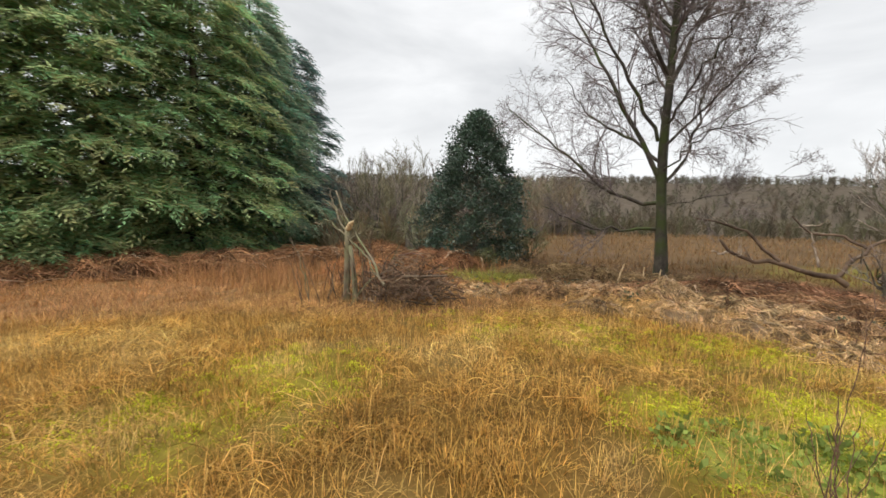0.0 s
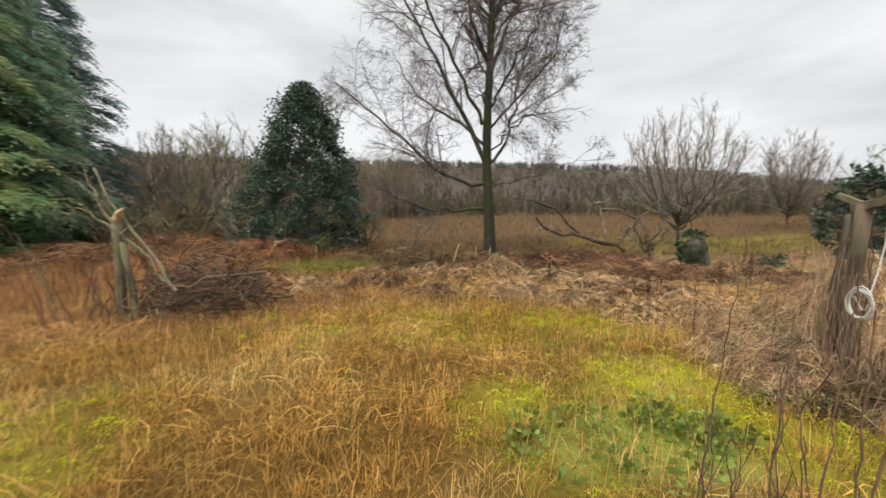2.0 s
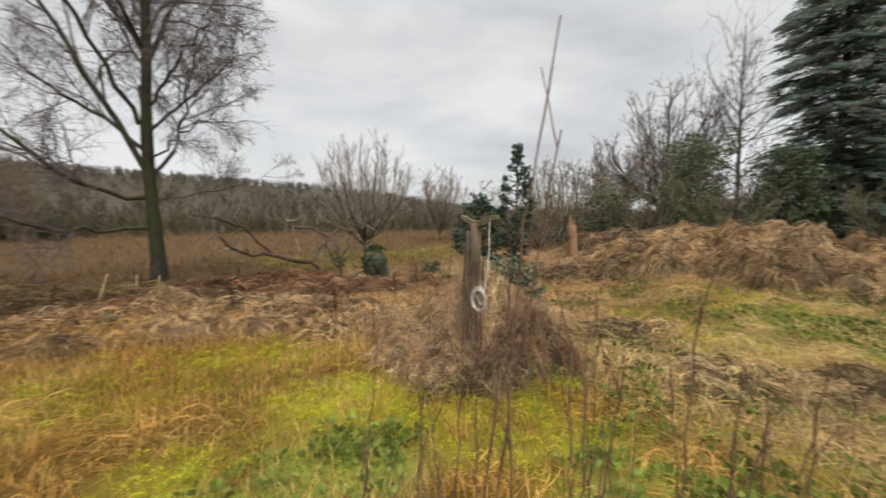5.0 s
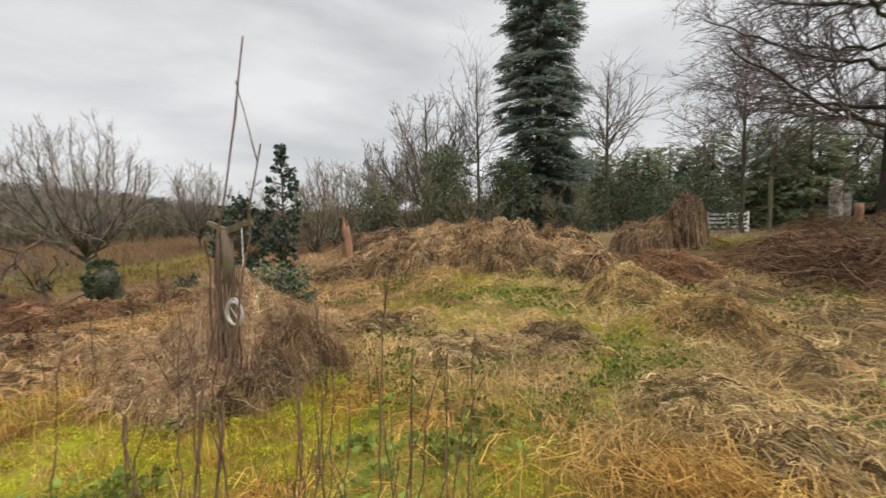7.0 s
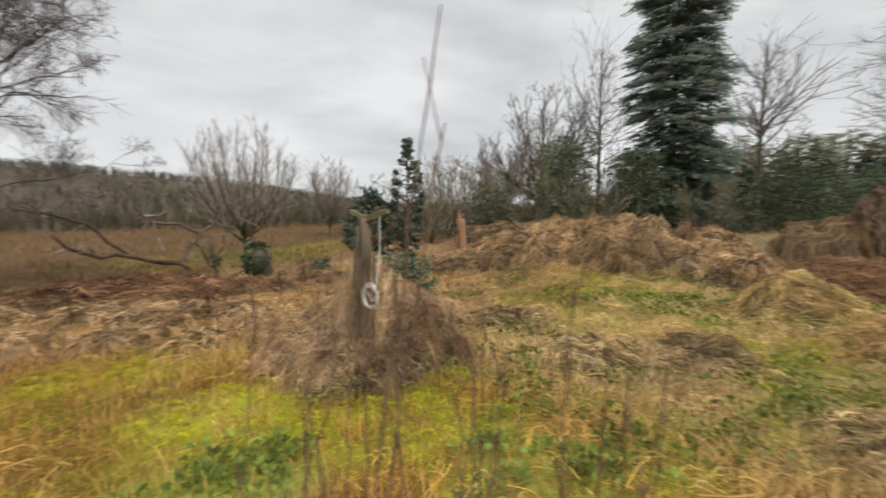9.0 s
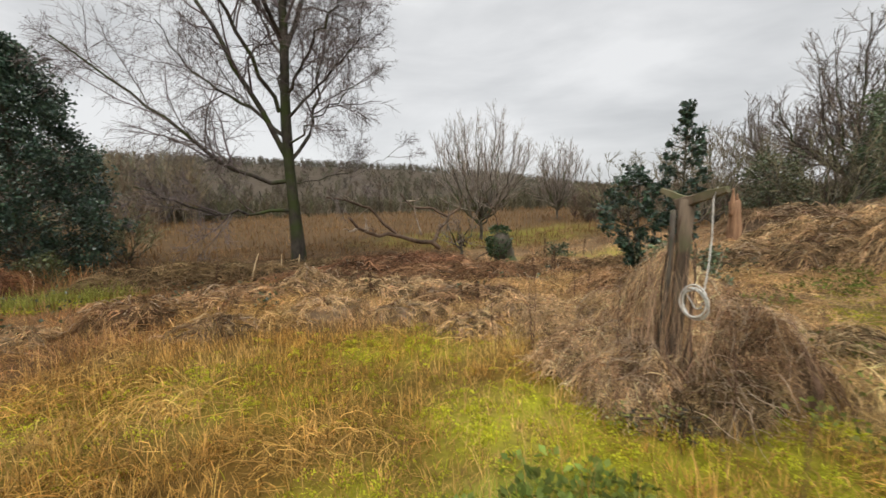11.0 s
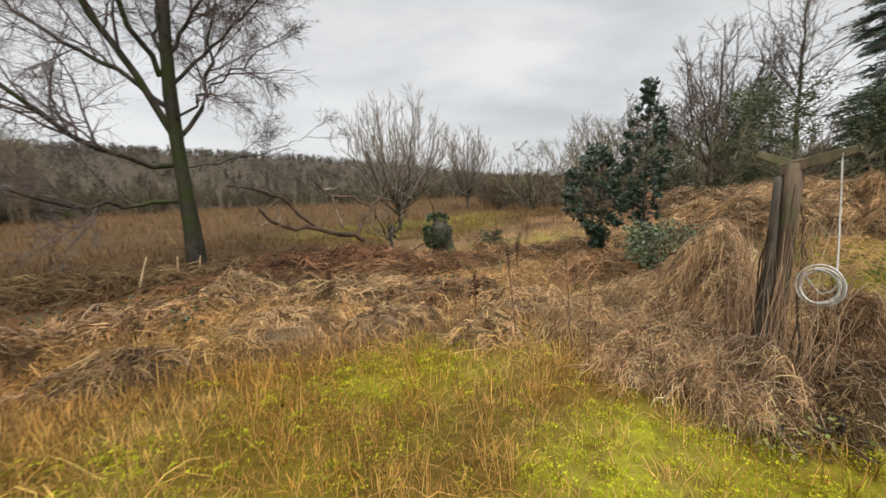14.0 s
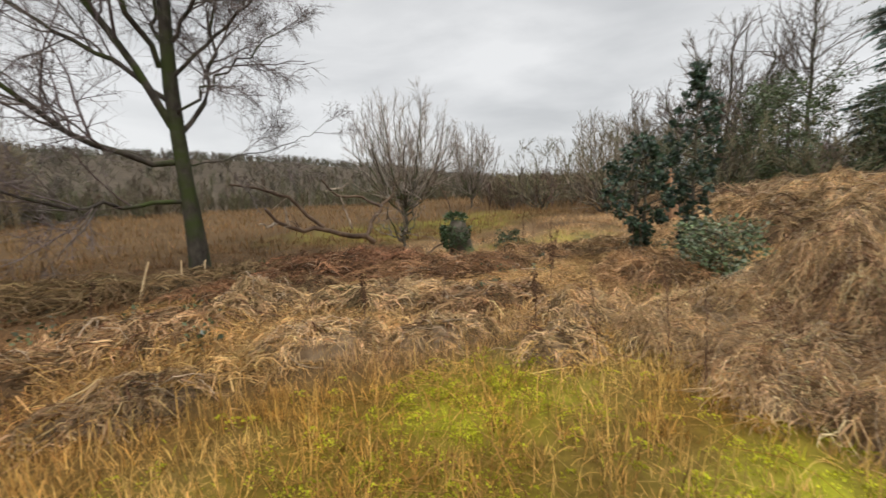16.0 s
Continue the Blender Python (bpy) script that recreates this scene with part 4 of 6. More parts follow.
part("loop", mesh("loop", v, [f], M_ROPE, None, True), rope)
ax, ay, az_ = px + 0.06, py - 0.22, pz + H + 0.03
q = resample([(ax - cx, ay - cy, az_ - cz + 0.03), (ax - cx - 0.045, ay - cy - 0.01, az_ - cz - 0.04), (0.09, -0.03, 0.45), (0.05, -0.05, 0.25), (0.0, -0.07, 0.08)], 20)
v, f = tubes(q[None], np.full((1, 20), 0.005), 6)
part("hanging_cord", mesh("hanging_cord", v, [f], M_ROPE, None, True), rope)

# cut-down double trunk with a pale broken top
sx, sy = -4.62, 5.25
sz = float(land(sx, sy))
stub = thing("broken_tree", sx, sy, sz, "lichened twin-stemmed broken trunk with a pale splintered top", "tree stump")
part("stem", post_mesh([(-0.06, 0, -0.2), (-0.05, 0.0, 0.4), (-0.04, 0.0, 0.9), (-0.02, 0.0, 1.32)], [0.09, 0.064, 0.058, 0.055, 0.052], M_LICHEN, 10, 0.02), stub)
part("stem", post_mesh([(0.22, -0.05, -0.2), (0.17, -0.03, 0.35), (0.09, -0.02, 0.75), (0.03, 0.0, 1.0)], [0.06, 0.048, 0.045, 0.04, 0.035], M_LICHEN, 8, 0.02), stub)
part("broken_top", post_mesh([(-0.02, 0, 1.29), (0.04, -0.02, 1.37), (0.17, -0.08, 1.44)], [0.055, 0.042, 0.018], M_CUTWOOD, 8, 0.03), stub, "pale splintered wood")
side = [([(-0.02, 0, 1.25), (-0.35, 0.12, 1.50), (-0.62, 0.2, 1.75), (-0.75, 0.25, 2.02)], 0.024), ([(0, 0, 1.15), (0.35, -0.1, 0.98), (0.62, -0.2, 0.72), (0.85, -0.25, 0.55)], 0.022),
        ([(-0.1, 0, 1.2), (-0.5, 0.0, 1.42), (-0.95, 0.05, 1.38)], 0.018), ([(0.04, 0, 1.1), (0.3, 0.2, 1.35), (0.5, 0.3, 1.2)], 0.016), ([(-0.05, 0, 1.3), (-0.2, -0.1, 1.6), (-0.45, -0.15, 1.85)], 0.016)]
for pts, r in side:
    q = resample(pts, 9)
    q[1:] += rng.normal(size=(8, 3)) * 0.025
    v, f = tubes(q[None], np.linspace(r, r * 0.35, 9)[None], 6)
    bough = part("branch", mesh("branch", v, [f], M_LICHEN, None, True), stub)
    sp, sr = sprout(q[None], np.linspace(r, r * 0.35, 9)[None], 9, (25, 65), (0.2, 0.45), wig=0.2, P=5, thick=0.5, thin=0.003)
    v, f = tubes(sp, sr, 4)
    part("twig_spray", mesh("twig_spray", v, [f], M_LICHEN), bough)

# long snapped pole leaning across the broken trunk, and a spray of thin dead shoots round it
q = resample([(-0.62, 0.30, 2.0), (-0.2, 0.12, 1.55), (0.35, -0.05, 1.02), (0.98, -0.22, 0.42)], 12)
q[1:-1] += rng.normal(size=(10, 3)) * 0.018
v, f = tubes(q[None], np.linspace(0.014, 0.024, 12)[None], 6)
part("leaning_pole", mesh("leaning_pole", v, [f], M_LICHEN, None, True), stub, "pale snapped leaning pole")
for k in range(34):
    a = rng.uniform(0, 6.283)
    r0, h0 = rng.uniform(0.15, 0.85), rng.uniform(0.5, 1.7)
    lean_ = rng.normal(size=2) * 0.35
    q = resample([(math.cos(a) * r0, math.sin(a) * r0, -0.05), (math.cos(a) * r0 + lean_[0] * 0.4, math.sin(a) * r0 + lean_[1] * 0.4, h0 * 0.6), (math.cos(a) * r0 + lean_[0], math.sin(a) * r0 + lean_[1], h0)], 9)
    q[1:] += rng.normal(size=(8, 3)) * 0.02
    v, f = tubes(q[None], np.linspace(0.011, 0.004, 9)[None], 4)
    part("dead_shoot", mesh("dead_shoot", v, [f], M_DEADWOOD if k % 3 else M_LICHEN, None, True), stub)

# heap of cut brushwood
hx, hy = -3.65, 5.70
hz = float(land(hx, hy))
heap = thing("brushwood_heap", hx, hy, hz, "heap of dark cut brushwood and brambles in the grass", "brushwood")
n = 520
a, rr = rng.uniform(0, 6.283, n), rng.uniform(0, 1, n) ** 0.6
mid = np.stack([np.cos(a) * rr * 0.85, np.sin(a) * rr * 0.7, rng.uniform(0.03, 0.95, n) * (1 - 0.72 * rr)], 1)
d = unit(np.stack([rng.normal(size=n), rng.normal(size=n) * 0.8, rng.normal(size=n) * 0.45 + 0.1], 1))
L = rng.uniform(0.15, 0.62, n)[:, None]
k = np.linspace(-1, 1, 6)[None, :, None]
lines = mid[:, None] + d[:, None] * L[:, None] * k * 0.7 + rng.normal(size=(n, 1, 3)) * 0.10 * (1 - k ** 2) + rng.normal(size=(n, 6, 3)) * 0.022
lines[..., 2] = np.maximum(lines[..., 2], 0.01)
v, f = tubes(lines, (0.004 + 0.012 * rng.uniform(0, 1, n) ** 3)[:, None] * np.linspace(1, 0.4, 6)[None, :], 5)
part("brushwood", mesh("brushwood", v, [f], M_TWIG, per_line((0.15, 0.10, 0.065), n, 30, 0.7)), heap)
part("log", post_mesh([(0.05, -0.25, 0.50), (0.4, -0.1, 0.52), (0.75, 0.1, 0.54)], [0.028, 0.024, 0.018], M_OLDWOOD, 7), heap, "longer dark pole")

# far stump with a pale cut top, beside the conifers
ux, uy = -11.5, 17.2
uz = float(land(ux, uy))
cut = thing("tree_stump", ux, uy, uz, "dark broken stump with a pale torn top", "tree stump")
cut_stem = part("stem", post_mesh([(0, 0, -0.3), (0.02, 0, 0.8), (0, 0.02, 1.85)], [0.42, 0.36, 0.36, 0.38], M_BARK, 12, 0.03), cut)
for k in range(4):
    a = k * 1.7
    part("splinter", post_mesh([(math.cos(a) * 0.24, math.sin(a) * 0.24, 1.78), (math.cos(a) * 0.25, math.sin(a) * 0.25, 1.86 + 0.22 * rng.uniform())], [0.07, 0.02], M_CUTWOOD, 6, 0.03), cut_stem, "pale torn wood")

# ivy-covered stump out in the grass
ix, iy = 5.35, 11.95
iz = float(land(ix, iy))
ivy = thing("ivy_stump", ix, iy, iz, "leaning tree stump capped with dark ivy", "tree stump")
ivy_stem = part("stem", post_mesh([(0.16, 0, -0.2), (0.10, 0.0, 0.35), (-0.02, 0.0, 0.86)], [0.42, 0.30, 0.25, 0.20], M_BARK, 12, 0.03), ivy)
n = 2600
a, s = rng.uniform(0, 6.283, n), rng.uniform(0, 1, n)
side_of = np.cos(a)
keep = (s > 0.42 + 0.62 * np.clip(side_of, -0.2, 0.75)) | ((rng.uniform(0, 1, n) < 0.10) & (side_of < 0.4)) | ((s > 0.9) & (side_of < 0.7))
a, s = a[keep], s[keep]
rad_ = (0.22 + 0.11 * np.sin(s * 2.6)) * np.where(s > 0.85, rng.uniform(0.05, 0.95, len(s)), rng.uniform(0.85, 1.2, len(s)))
pos = np.stack([np.cos(a) * rad_ + 0.08 - 0.12 * s, np.sin(a) * rad_, 0.02 + s * 0.90 + np.where(s > 0.85, 0.16 * (1 - (rad_ / 0.42) ** 2), 0)], 1)
outv = unit(np.stack([np.cos(a), np.sin(a), -0.4 + rng.normal(size=len(a)) * 0.3 + np.where(s > 0.9, 1.0, 0)], 1) + rng.normal(size=(len(a), 3)) * 0.35)
v, f, t = leaf_cloud(pos, outv, rng.uniform(0.04, 0.09, len(a)), np.array([[0.045, 0.075, 0.03]]) * rng.uniform(0.6, 1.6, (len(a), 1)), 0.2)
tagged(part("ivy", mesh("ivy", v, [f], M_HOLLY, t), ivy_stem, "dark green ivy leaves"), kind="stuff")

# fallen branch, bleached at its tips
M_BLEACHED = mottled("bleached_wood", (0.14, 0.095, 0.07), (0.48, 0.40, 0.31), 2.5, bump=0.4)
fx, fy = 4.33, 15.2
fz = float(land(fx, fy)) + 0.32
fallen = thing("fallen_branch", fx, fy, fz, "bare fallen tree limb lying in the grass with bleached tips", "branch")
B = 0.0195
def limb_pt(qx, qy, depth=0.0):
    return ((qx - 868) * B, depth, (470 - qy) * B + 0.05)


for pts, r in (([limb_pt(880, 478), limb_pt(868, 468), limb_pt(830, 462, -0.2), limb_pt(800, 448, -0.3), limb_pt(770, 452, -0.5), limb_pt(735, 436, -0.7), limb_pt(722, 418, -0.8)], 0.065),
               ([limb_pt(800, 448, -0.3), limb_pt(775, 425, -0.2), limb_pt(758, 405, -0.1), limb_pt(730, 394, 0.0), limb_pt(690, 386, 0.1)], 0.042),
               ([limb_pt(868, 468), limb_pt(880, 448, 0.2), limb_pt(905, 425, 0.4), limb_pt(930, 405, 0.6), limb_pt(938, 385, 0.6)], 0.05),
               ([limb_pt(905, 425, 0.4), limb_pt(880, 410, 0.8), limb_pt(850, 405, 1.0), limb_pt(832, 395, 1.1), limb_pt(822, 380, 1.1)], 0.035),
               ([limb_pt(832, 395, 1.1), limb_pt(855, 395, 1.2), limb_pt(868, 385, 1.3)], 0.022),
               ([limb_pt(735, 436, -0.7), limb_pt(722, 440, -0.8), limb_pt(712, 436, -0.9)], 0.026),
               ([limb_pt(850, 455, 0.2), limb_pt(845, 425, 0.5), limb_pt(842, 405, 0.6)], 0.026)):
    q = resample(pts, 10)
    q[1:-1] += rng.normal(size=(8, 3)) * 0.03
    v, f = tubes(q[None], np.linspace(r, r * 0.45, 10)[None] * 1.35, 7)
    bough = part("limb", mesh("limb", v, [f], M_DEADWOOD if r > 0.03 else M_BLEACHED, None, True), fallen)
    if r > 0.03:
        sp, sr = sprout(q[None], np.linspace(r, r * 0.45, 10)[None], 5, (35, 70), (0.15, 0.32), lift=0.5, wig=0.25, P=6, start=0.25, thick=0.5, thin=0.010)
        for j in range(5):
            v, f = tubes(sp[j:j + 1], sr[j:j + 1], 5)
            part("twig", mesh("twig", v, [f], M_BLEACHED, None, True), bough, "bleached twig")
# thin arching dead stem by the ivy stump
q = resample([(-0.75, 0.3, 0.05), (-0.45, 0.25, 0.28), (0, 0.2, 0.4)], 9)
arch_ = thing("fallen_stick", ix, iy, iz, "thin arching bare stem against the ivy-covered stump", "branch")
v, f = tubes(q[None], np.linspace(0.025, 0.012, 9)[None], 6)
part("stem", mesh("stem", v, [f], M_DEADWOOD, None, True), arch_)
q = resample([(0.05, 0.25, 0.8), (0.02, 0.3, 1.25), (-0.25, 0.3, 1.75), (-0.62, 0.35, 1.9)], 12)
v, f = tubes(q[None], np.linspace(0.02, 0.007, 12)[None], 6)
part("stem", mesh("stem", v, [f], M_DEADWOOD, None, True), arch_)
q = resample([(-0.15, 0.3, 1.6), (0.0, 0.3, 1.55), (0.10, 0.3, 1.62)], 8)
v, f = tubes(q[None], np.linspace(0.012, 0.006, 8)[None], 5)
part("stem", mesh("stem", v, [f], M_DEADWOOD, None, True), arch_)

# snag of pale broken wood on the mounds
gx_, gy_ = 11.76, 10.27
gz_ = float(land(gx_, gy_))
snag = thing("broken_snag", gx_, gy_, gz_, "jagged standing snag of pale reddish broken wood", "tree stump")
part("stem", post_mesh([(0, 0, -0.3), (0.03, 0, 0.4), (0.0, 0, 0.8), (-0.03, 0, 1.3 - gz_)], [0.19, 0.16, 0.15, 0.15, 0.14], M_PALEWOOD, 9, 0.05), snag)
part("splinter", post_mesh([(-0.09, 0.02, 0.9 - gz_), (-0.09, 0.02, 1.35 - gz_), (-0.11, 0.0, 1.68 - gz_)], [0.07, 0.06, 0.02], M_PALEWOOD, 7, 0.04), snag)
part("splinter", post_mesh([(0.05, 0, 0.9 - gz_), (0.05, 0, 1.3 - gz_), (0.04, 0.0, 1.52 - gz_)], [0.08, 0.06, 0.02], M_PALEWOOD, 7, 0.03), snag)

# pale stakes near the birch
for dx, dy, h, tx in ((-0.85, 11.5, 0.62, 0.10), (-0.35, 12.3, 0.55, 0.02), (-1.25, 12.4, 0.45, -0.06), (0.02, 12.9, 0.5, 0.04)):
    z0 = float(land(dx, dy))
    st = thing("broken_stake", dx, dy, z0, "short pale broken stake among brambles", "stake", "stakes by the birch")
    part("shaft", post_mesh([(-tx, 0, -0.1), (0, 0, h * 0.5), (tx, 0, h)], [0.024, 0.022, 0.018, 0.012], M_CUTWOOD, 6, 0.02), st)


# gate, posts and fallen pole by the plantation
def ground_thing(name, x, y, label, category, group=""):
    return thing(name, x, y, float(land(x, y)), label, category, group)


gate = ground_thing("field_gate", 29.6, -2.75, "white-painted five-bar wooden field gate", "gate")
gate.rotation_euler = (0, 0, radians(-62))
for k in range(5):
    z0 = 0.22 + k * 0.24
    part("bar", board_mesh((-1.15, 0, z0), (1.15, 0, z0), 0.12, 0.04, M_WHITE_PAINT), gate)
for gx0 in (-1.15, 0.0, 1.15):
    part("upright", board_mesh((gx0, 0.045, 0.05), (gx0, 0.045, 1.32), 0.11, 0.05, M_WHITE_PAINT, up=(1, 0, 0)), gate)
for (qx, qy, h, r, mat, lab, tx) in ((17.6, -2.5, 1.9, 0.06, M_LICHEN, "slim pale upright post", 0.03), (15.3, -3.9, 0.95, 0.11, M_PALEWOOD, "short leaning reddish post", -0.08), (18.4, -4.6, 1.0, 0.10, M_WHITE_BARK, "pale birch stump by the large birch", 0.02), (26.0, -6.4, 2.6, 0.26, M_WHITE_BARK, "thick pale broken birch trunk", 0.05)):
    p_ = ground_thing("wooden_post", qx, qy, lab + " in rough grass", "post")
    part("shaft", post_mesh([(0, 0, -0.2), (tx * 0.4, 0, h * 0.5), (tx, 0, h)], [r, r * 0.95, r * 0.9], mat, 9, 0.02), p_)
pole = ground_thing("fallen_pole", 15.9, -5.6, "long pale fallen birch pole lying on brambles", "log")
part("shaft", post_mesh([(-0.6, 1.6, 0.42), (0, 0, 0.40), (0.7, -2.6, 0.44)], [0.05, 0.045, 0.04], M_WHITE_BARK, 8, 0.02), pole)
pole2 = ground_thing("fallen_pole", 13.5, -3.6, "short pale pole lying in the brambles", "log")
part("shaft", post_mesh([(-0.2, 0.8, 0.32), (0, 0, 0.34), (0.2, -0.8, 0.34)], [0.03, 0.03, 0.025], M_WHITE_BARK, 7, 0.02), pole2)


# ---------------------------------------------------------------- saplings beside the path
def sapling(x, y, tip, r, name="sapling", arms=3):
    z = float(land(x, y))
    s = thing(name, x, y, z, "thin brown leafless sapling stem with small buds", "sapling", "saplings beside the path")
    q = resample([(0, 0, -0.05), ((tip[0] - x) * 0.42, (tip[1] - y) * 0.42, (tip[2] - z) * 0.5), (tip[0] - x, tip[1] - y, tip[2] - z)], 22)
    q[1:-1, :2] += np.random.default_rng(int(x * 1000)).normal(size=(20, 2)) * 0.004
    rr = np.linspace(r, r * 0.45, 22)
    rr[3::4] *= 1.35
    v, f = tubes(q[None], rr[None], 6)
    stem = part("stem", mesh("stem", v, [f], M_SAPLING, None, True), s)
    if arms:
        a, ra = sprout(q[None], rr[None], arms, (22, 40), (0.12, 0.32), lift=0.5, wig=0.06, P=6, start=0.25, thick=0.6, thin=0.0025)
        for k in range(arms):
            v, f = tubes(a[k:k + 1], ra[k:k + 1], 5)
            part("side_shoot", mesh("side_shoot", v, [f], M_SAPLING, None, True), stem)
    return s


M_SAPLING = mottled("sapling_bark", (0.075, 0.04, 0.028), (0.24, 0.15, 0.10), 30.0, (1, 1, 0.3), bump=0.3)
sapling(1.17, 1.53, (1.42, 1.44, 2.0), 0.0042, arms=0)
sapling(1.22, 1.56, (1.51, 1.51, 1.76), 0.0045, arms=2)
sapling(1.33, 1.46, (1.34, 1.52, 1.50), 0.004, arms=1)
sapling(1.48, 1.17, (1.67, 1.22, 1.36), 0.004, arms=1)
sapling(1.30, 1.60, (1.22, 1.75, 1.10), 0.0035)
sapling(1.42, 1.34, (1.50, 1.40, 1.22), 0.0035)
sapling(1.55, 1.35, (1.66, 1.36, 1.0), 0.0033)
sapling(1.60, 1.10, (1.72, 1.05, 0.95), 0.004)
for k in range(30):
    s = rng.uniform(0, 1)
    x0, y0 = 1.18 + 0.62 * s + rng.normal() * 0.10, 1.98 - 0.85 * s + rng.normal() * 0.10
    sapling(x0, y0, (x0 + rng.normal() * 0.07 + 0.03, y0 + rng.normal() * 0.07 - 0.03, rng.uniform(0.65, 1.28)), rng.uniform(0.0026, 0.0042), arms=2)
for x0, y0, h in ((2.25, 5.6, 0.75), (2.5, 5.2, 0.85), (2.35, 4.9, 0.7), (3.7, 6.2, 0.9), (4.2, 6.6, 0.8), (1.9, 7.2, 0.7), (2.9, 3.4, 0.7), (3.7, 3.5, 0.75), (2.6, 4.1, 0.9), (1.6, 8.0, 0.6), (5.0, 9.0, 0.9), (4.6, 8.6, 0.8), (3.3, 2.6, 0.6), (4.8, 1.6, 0.45)):
    sapling(x0, y0, (x0 + rng.normal() * 0.06, y0 + rng.normal() * 0.06, float(land(x0, y0)) + h), 0.0045, "dead_stalk", 3)


def dock(x, y, h):
    """A dead dock stalk with clustered brown seed heads."""
    z = float(land(x, y))
    s = thing("dock_stalk", x, y, z, "dead brown dock stalk with clustered seed heads", "plant", "dead dock stalks")
    q = resample([(0, 0, -0.03), (0.01, 0.01, h * 0.5), (0.03 * rng.normal(), 0.03 * rng.normal(), h)], 10)
    v, f = tubes(q[None], np.linspace(0.006, 0.003, 10)[None], 5)
    stem = part("stem", mesh("stem", v, [f], M_SAPLING, None, True), s)
    n_ = 160
    t = rng.uniform(0.45, 1.0, n_)
    base = np.stack([np.interp(t, np.linspace(0, 1, 10), q[:, i]) for i in range(3)], 1)
    out = unit(rng.normal(size=(n_, 3)) + np.array([0, 0, 0.4]))
    v, f, c = leaf_cloud(base + out * 0.012 * rng.uniform(0.3, 2.0, (n_, 1)), out, rng.uniform(0.012, 0.026, n_), np.array([[0.10, 0.055, 0.032]]) * rng.uniform(0.5, 1.5, (n_, 1)))
    tagged(part("seed_head", mesh("seed_head", v, [f], M_GRASS, c), stem), kind="stuff")


for x0, y0, h in ((4.6, 8.2, 0.75), (4.75, 8.35, 0.6), (5.3, 9.6, 0.9), (3.9, 7.6, 0.6), (2.4, 6.4, 0.55), (6.9, 10.4, 0.8), (1.2, 7.6, 0.5), (-1.2, 9.4, 0.6)):
    dock(x0, y0, h)


# ---------------------------------------------------------------- brambles and dead bracken
def tangle(name, x, y, rx, ry, height, count, tint, label, width=0.0026, spread=0.40, reach=(0.3, 1.0), canes=0.06):
    """A thatched mound of collapsed stems: locks of dead straw draped over a rough core, with loose canes arching out."""
    z = float(land(x, y))
    size = min(rx, ry)
    lump = rng.uniform(0, 50)

    def dome(X, Y):
        r = np.hypot(X / rx, Y / ry)
        body = np.sqrt(np.clip(1 - (r / 1.08) ** (3 if height < 0.7 else 7), 0, 1)) * (0.68 + 0.12 * np.cos(r * 2.2))
        rough = 1 + 0.24 * wobble(X + lump, Y, 2.4 / size, 61) + 0.22 * wobble(X + lump, Y, 5.5 / size, 62)
        return height * body * np.clip(rough, 0.25, 1.7)

    # core of litter, its tint cut to a third for the shade inside the mound
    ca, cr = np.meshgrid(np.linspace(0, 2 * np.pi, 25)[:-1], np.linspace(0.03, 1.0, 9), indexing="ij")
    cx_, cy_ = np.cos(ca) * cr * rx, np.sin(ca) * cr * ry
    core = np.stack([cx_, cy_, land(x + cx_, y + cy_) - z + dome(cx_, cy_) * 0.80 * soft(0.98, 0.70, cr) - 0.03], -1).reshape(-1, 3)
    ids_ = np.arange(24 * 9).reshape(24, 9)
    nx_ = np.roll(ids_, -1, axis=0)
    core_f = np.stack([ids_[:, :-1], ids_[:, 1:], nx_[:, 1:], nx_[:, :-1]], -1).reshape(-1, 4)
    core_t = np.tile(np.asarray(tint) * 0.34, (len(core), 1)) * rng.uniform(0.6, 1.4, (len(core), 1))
    # locks of straw
    per = 10
    locks = max(12, count // per)
    la, lr = rng.uniform(0, 6.283, locks), rng.uniform(0, 1, locks) ** 0.55 * 0.98
    lx, ly = np.cos(la) * lr * rx, np.sin(la) * lr * ry
    drift = rng.uniform(0, 6.283)
    way = np.arctan2(ly + 0.7 * size * np.sin(drift) * rng.uniform(0, 1, locks), lx + 0.7 * size * np.cos(drift) * rng.uniform(0, 1, locks)) + rng.normal(size=locks) * 1.25
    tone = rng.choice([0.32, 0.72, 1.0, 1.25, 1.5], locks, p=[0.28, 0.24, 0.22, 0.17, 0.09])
    loft = rng.uniform(0.0, 0.10, locks) * size + np.where(rng.uniform(0, 1, locks) < 0.2, 0.10 * size, 0)
    Ll = (rng.uniform(*reach, locks) * 0.62 + 0.12) * size
    i = np.repeat(np.arange(locks), per)
    N = len(i)
    head = way[i] + rng.normal(size=N) * 0.30
    L = Ll[i] * rng.uniform(0.6, 1.3, N)
    bx = lx[i] + rng.normal(size=N) * 0.055 * size
    by = ly[i] + rng.normal(size=N) * 0.055 * size
    k = np.linspace(0, 1, 6)[None, :]
    curl = rng.normal(size=locks)[i][:, None] * 0.5 * k + rng.normal(size=(N, 1)) * 0.45 * k ** 2
    X = bx[:, None] + np.cos(head[:, None] + curl) * L[:, None] * k
    Y = by[:, None] + np.sin(head[:, None] + curl) * L[:, None] * k
    arch = np.sin(np.pi * np.clip(k * 0.95, 0, 1)) * (loft[i] + rng.uniform(0, 0.07, N) * size)[:, None]
    Z = land(x + X, y + Y) - z + 0.008 + dome(X, Y) + arch
    pts = np.stack([X, Y, Z], -1)
    pts[:, 1:] += rng.normal(size=(N, 5, 3)) * min(0.026 * size, 0.03)
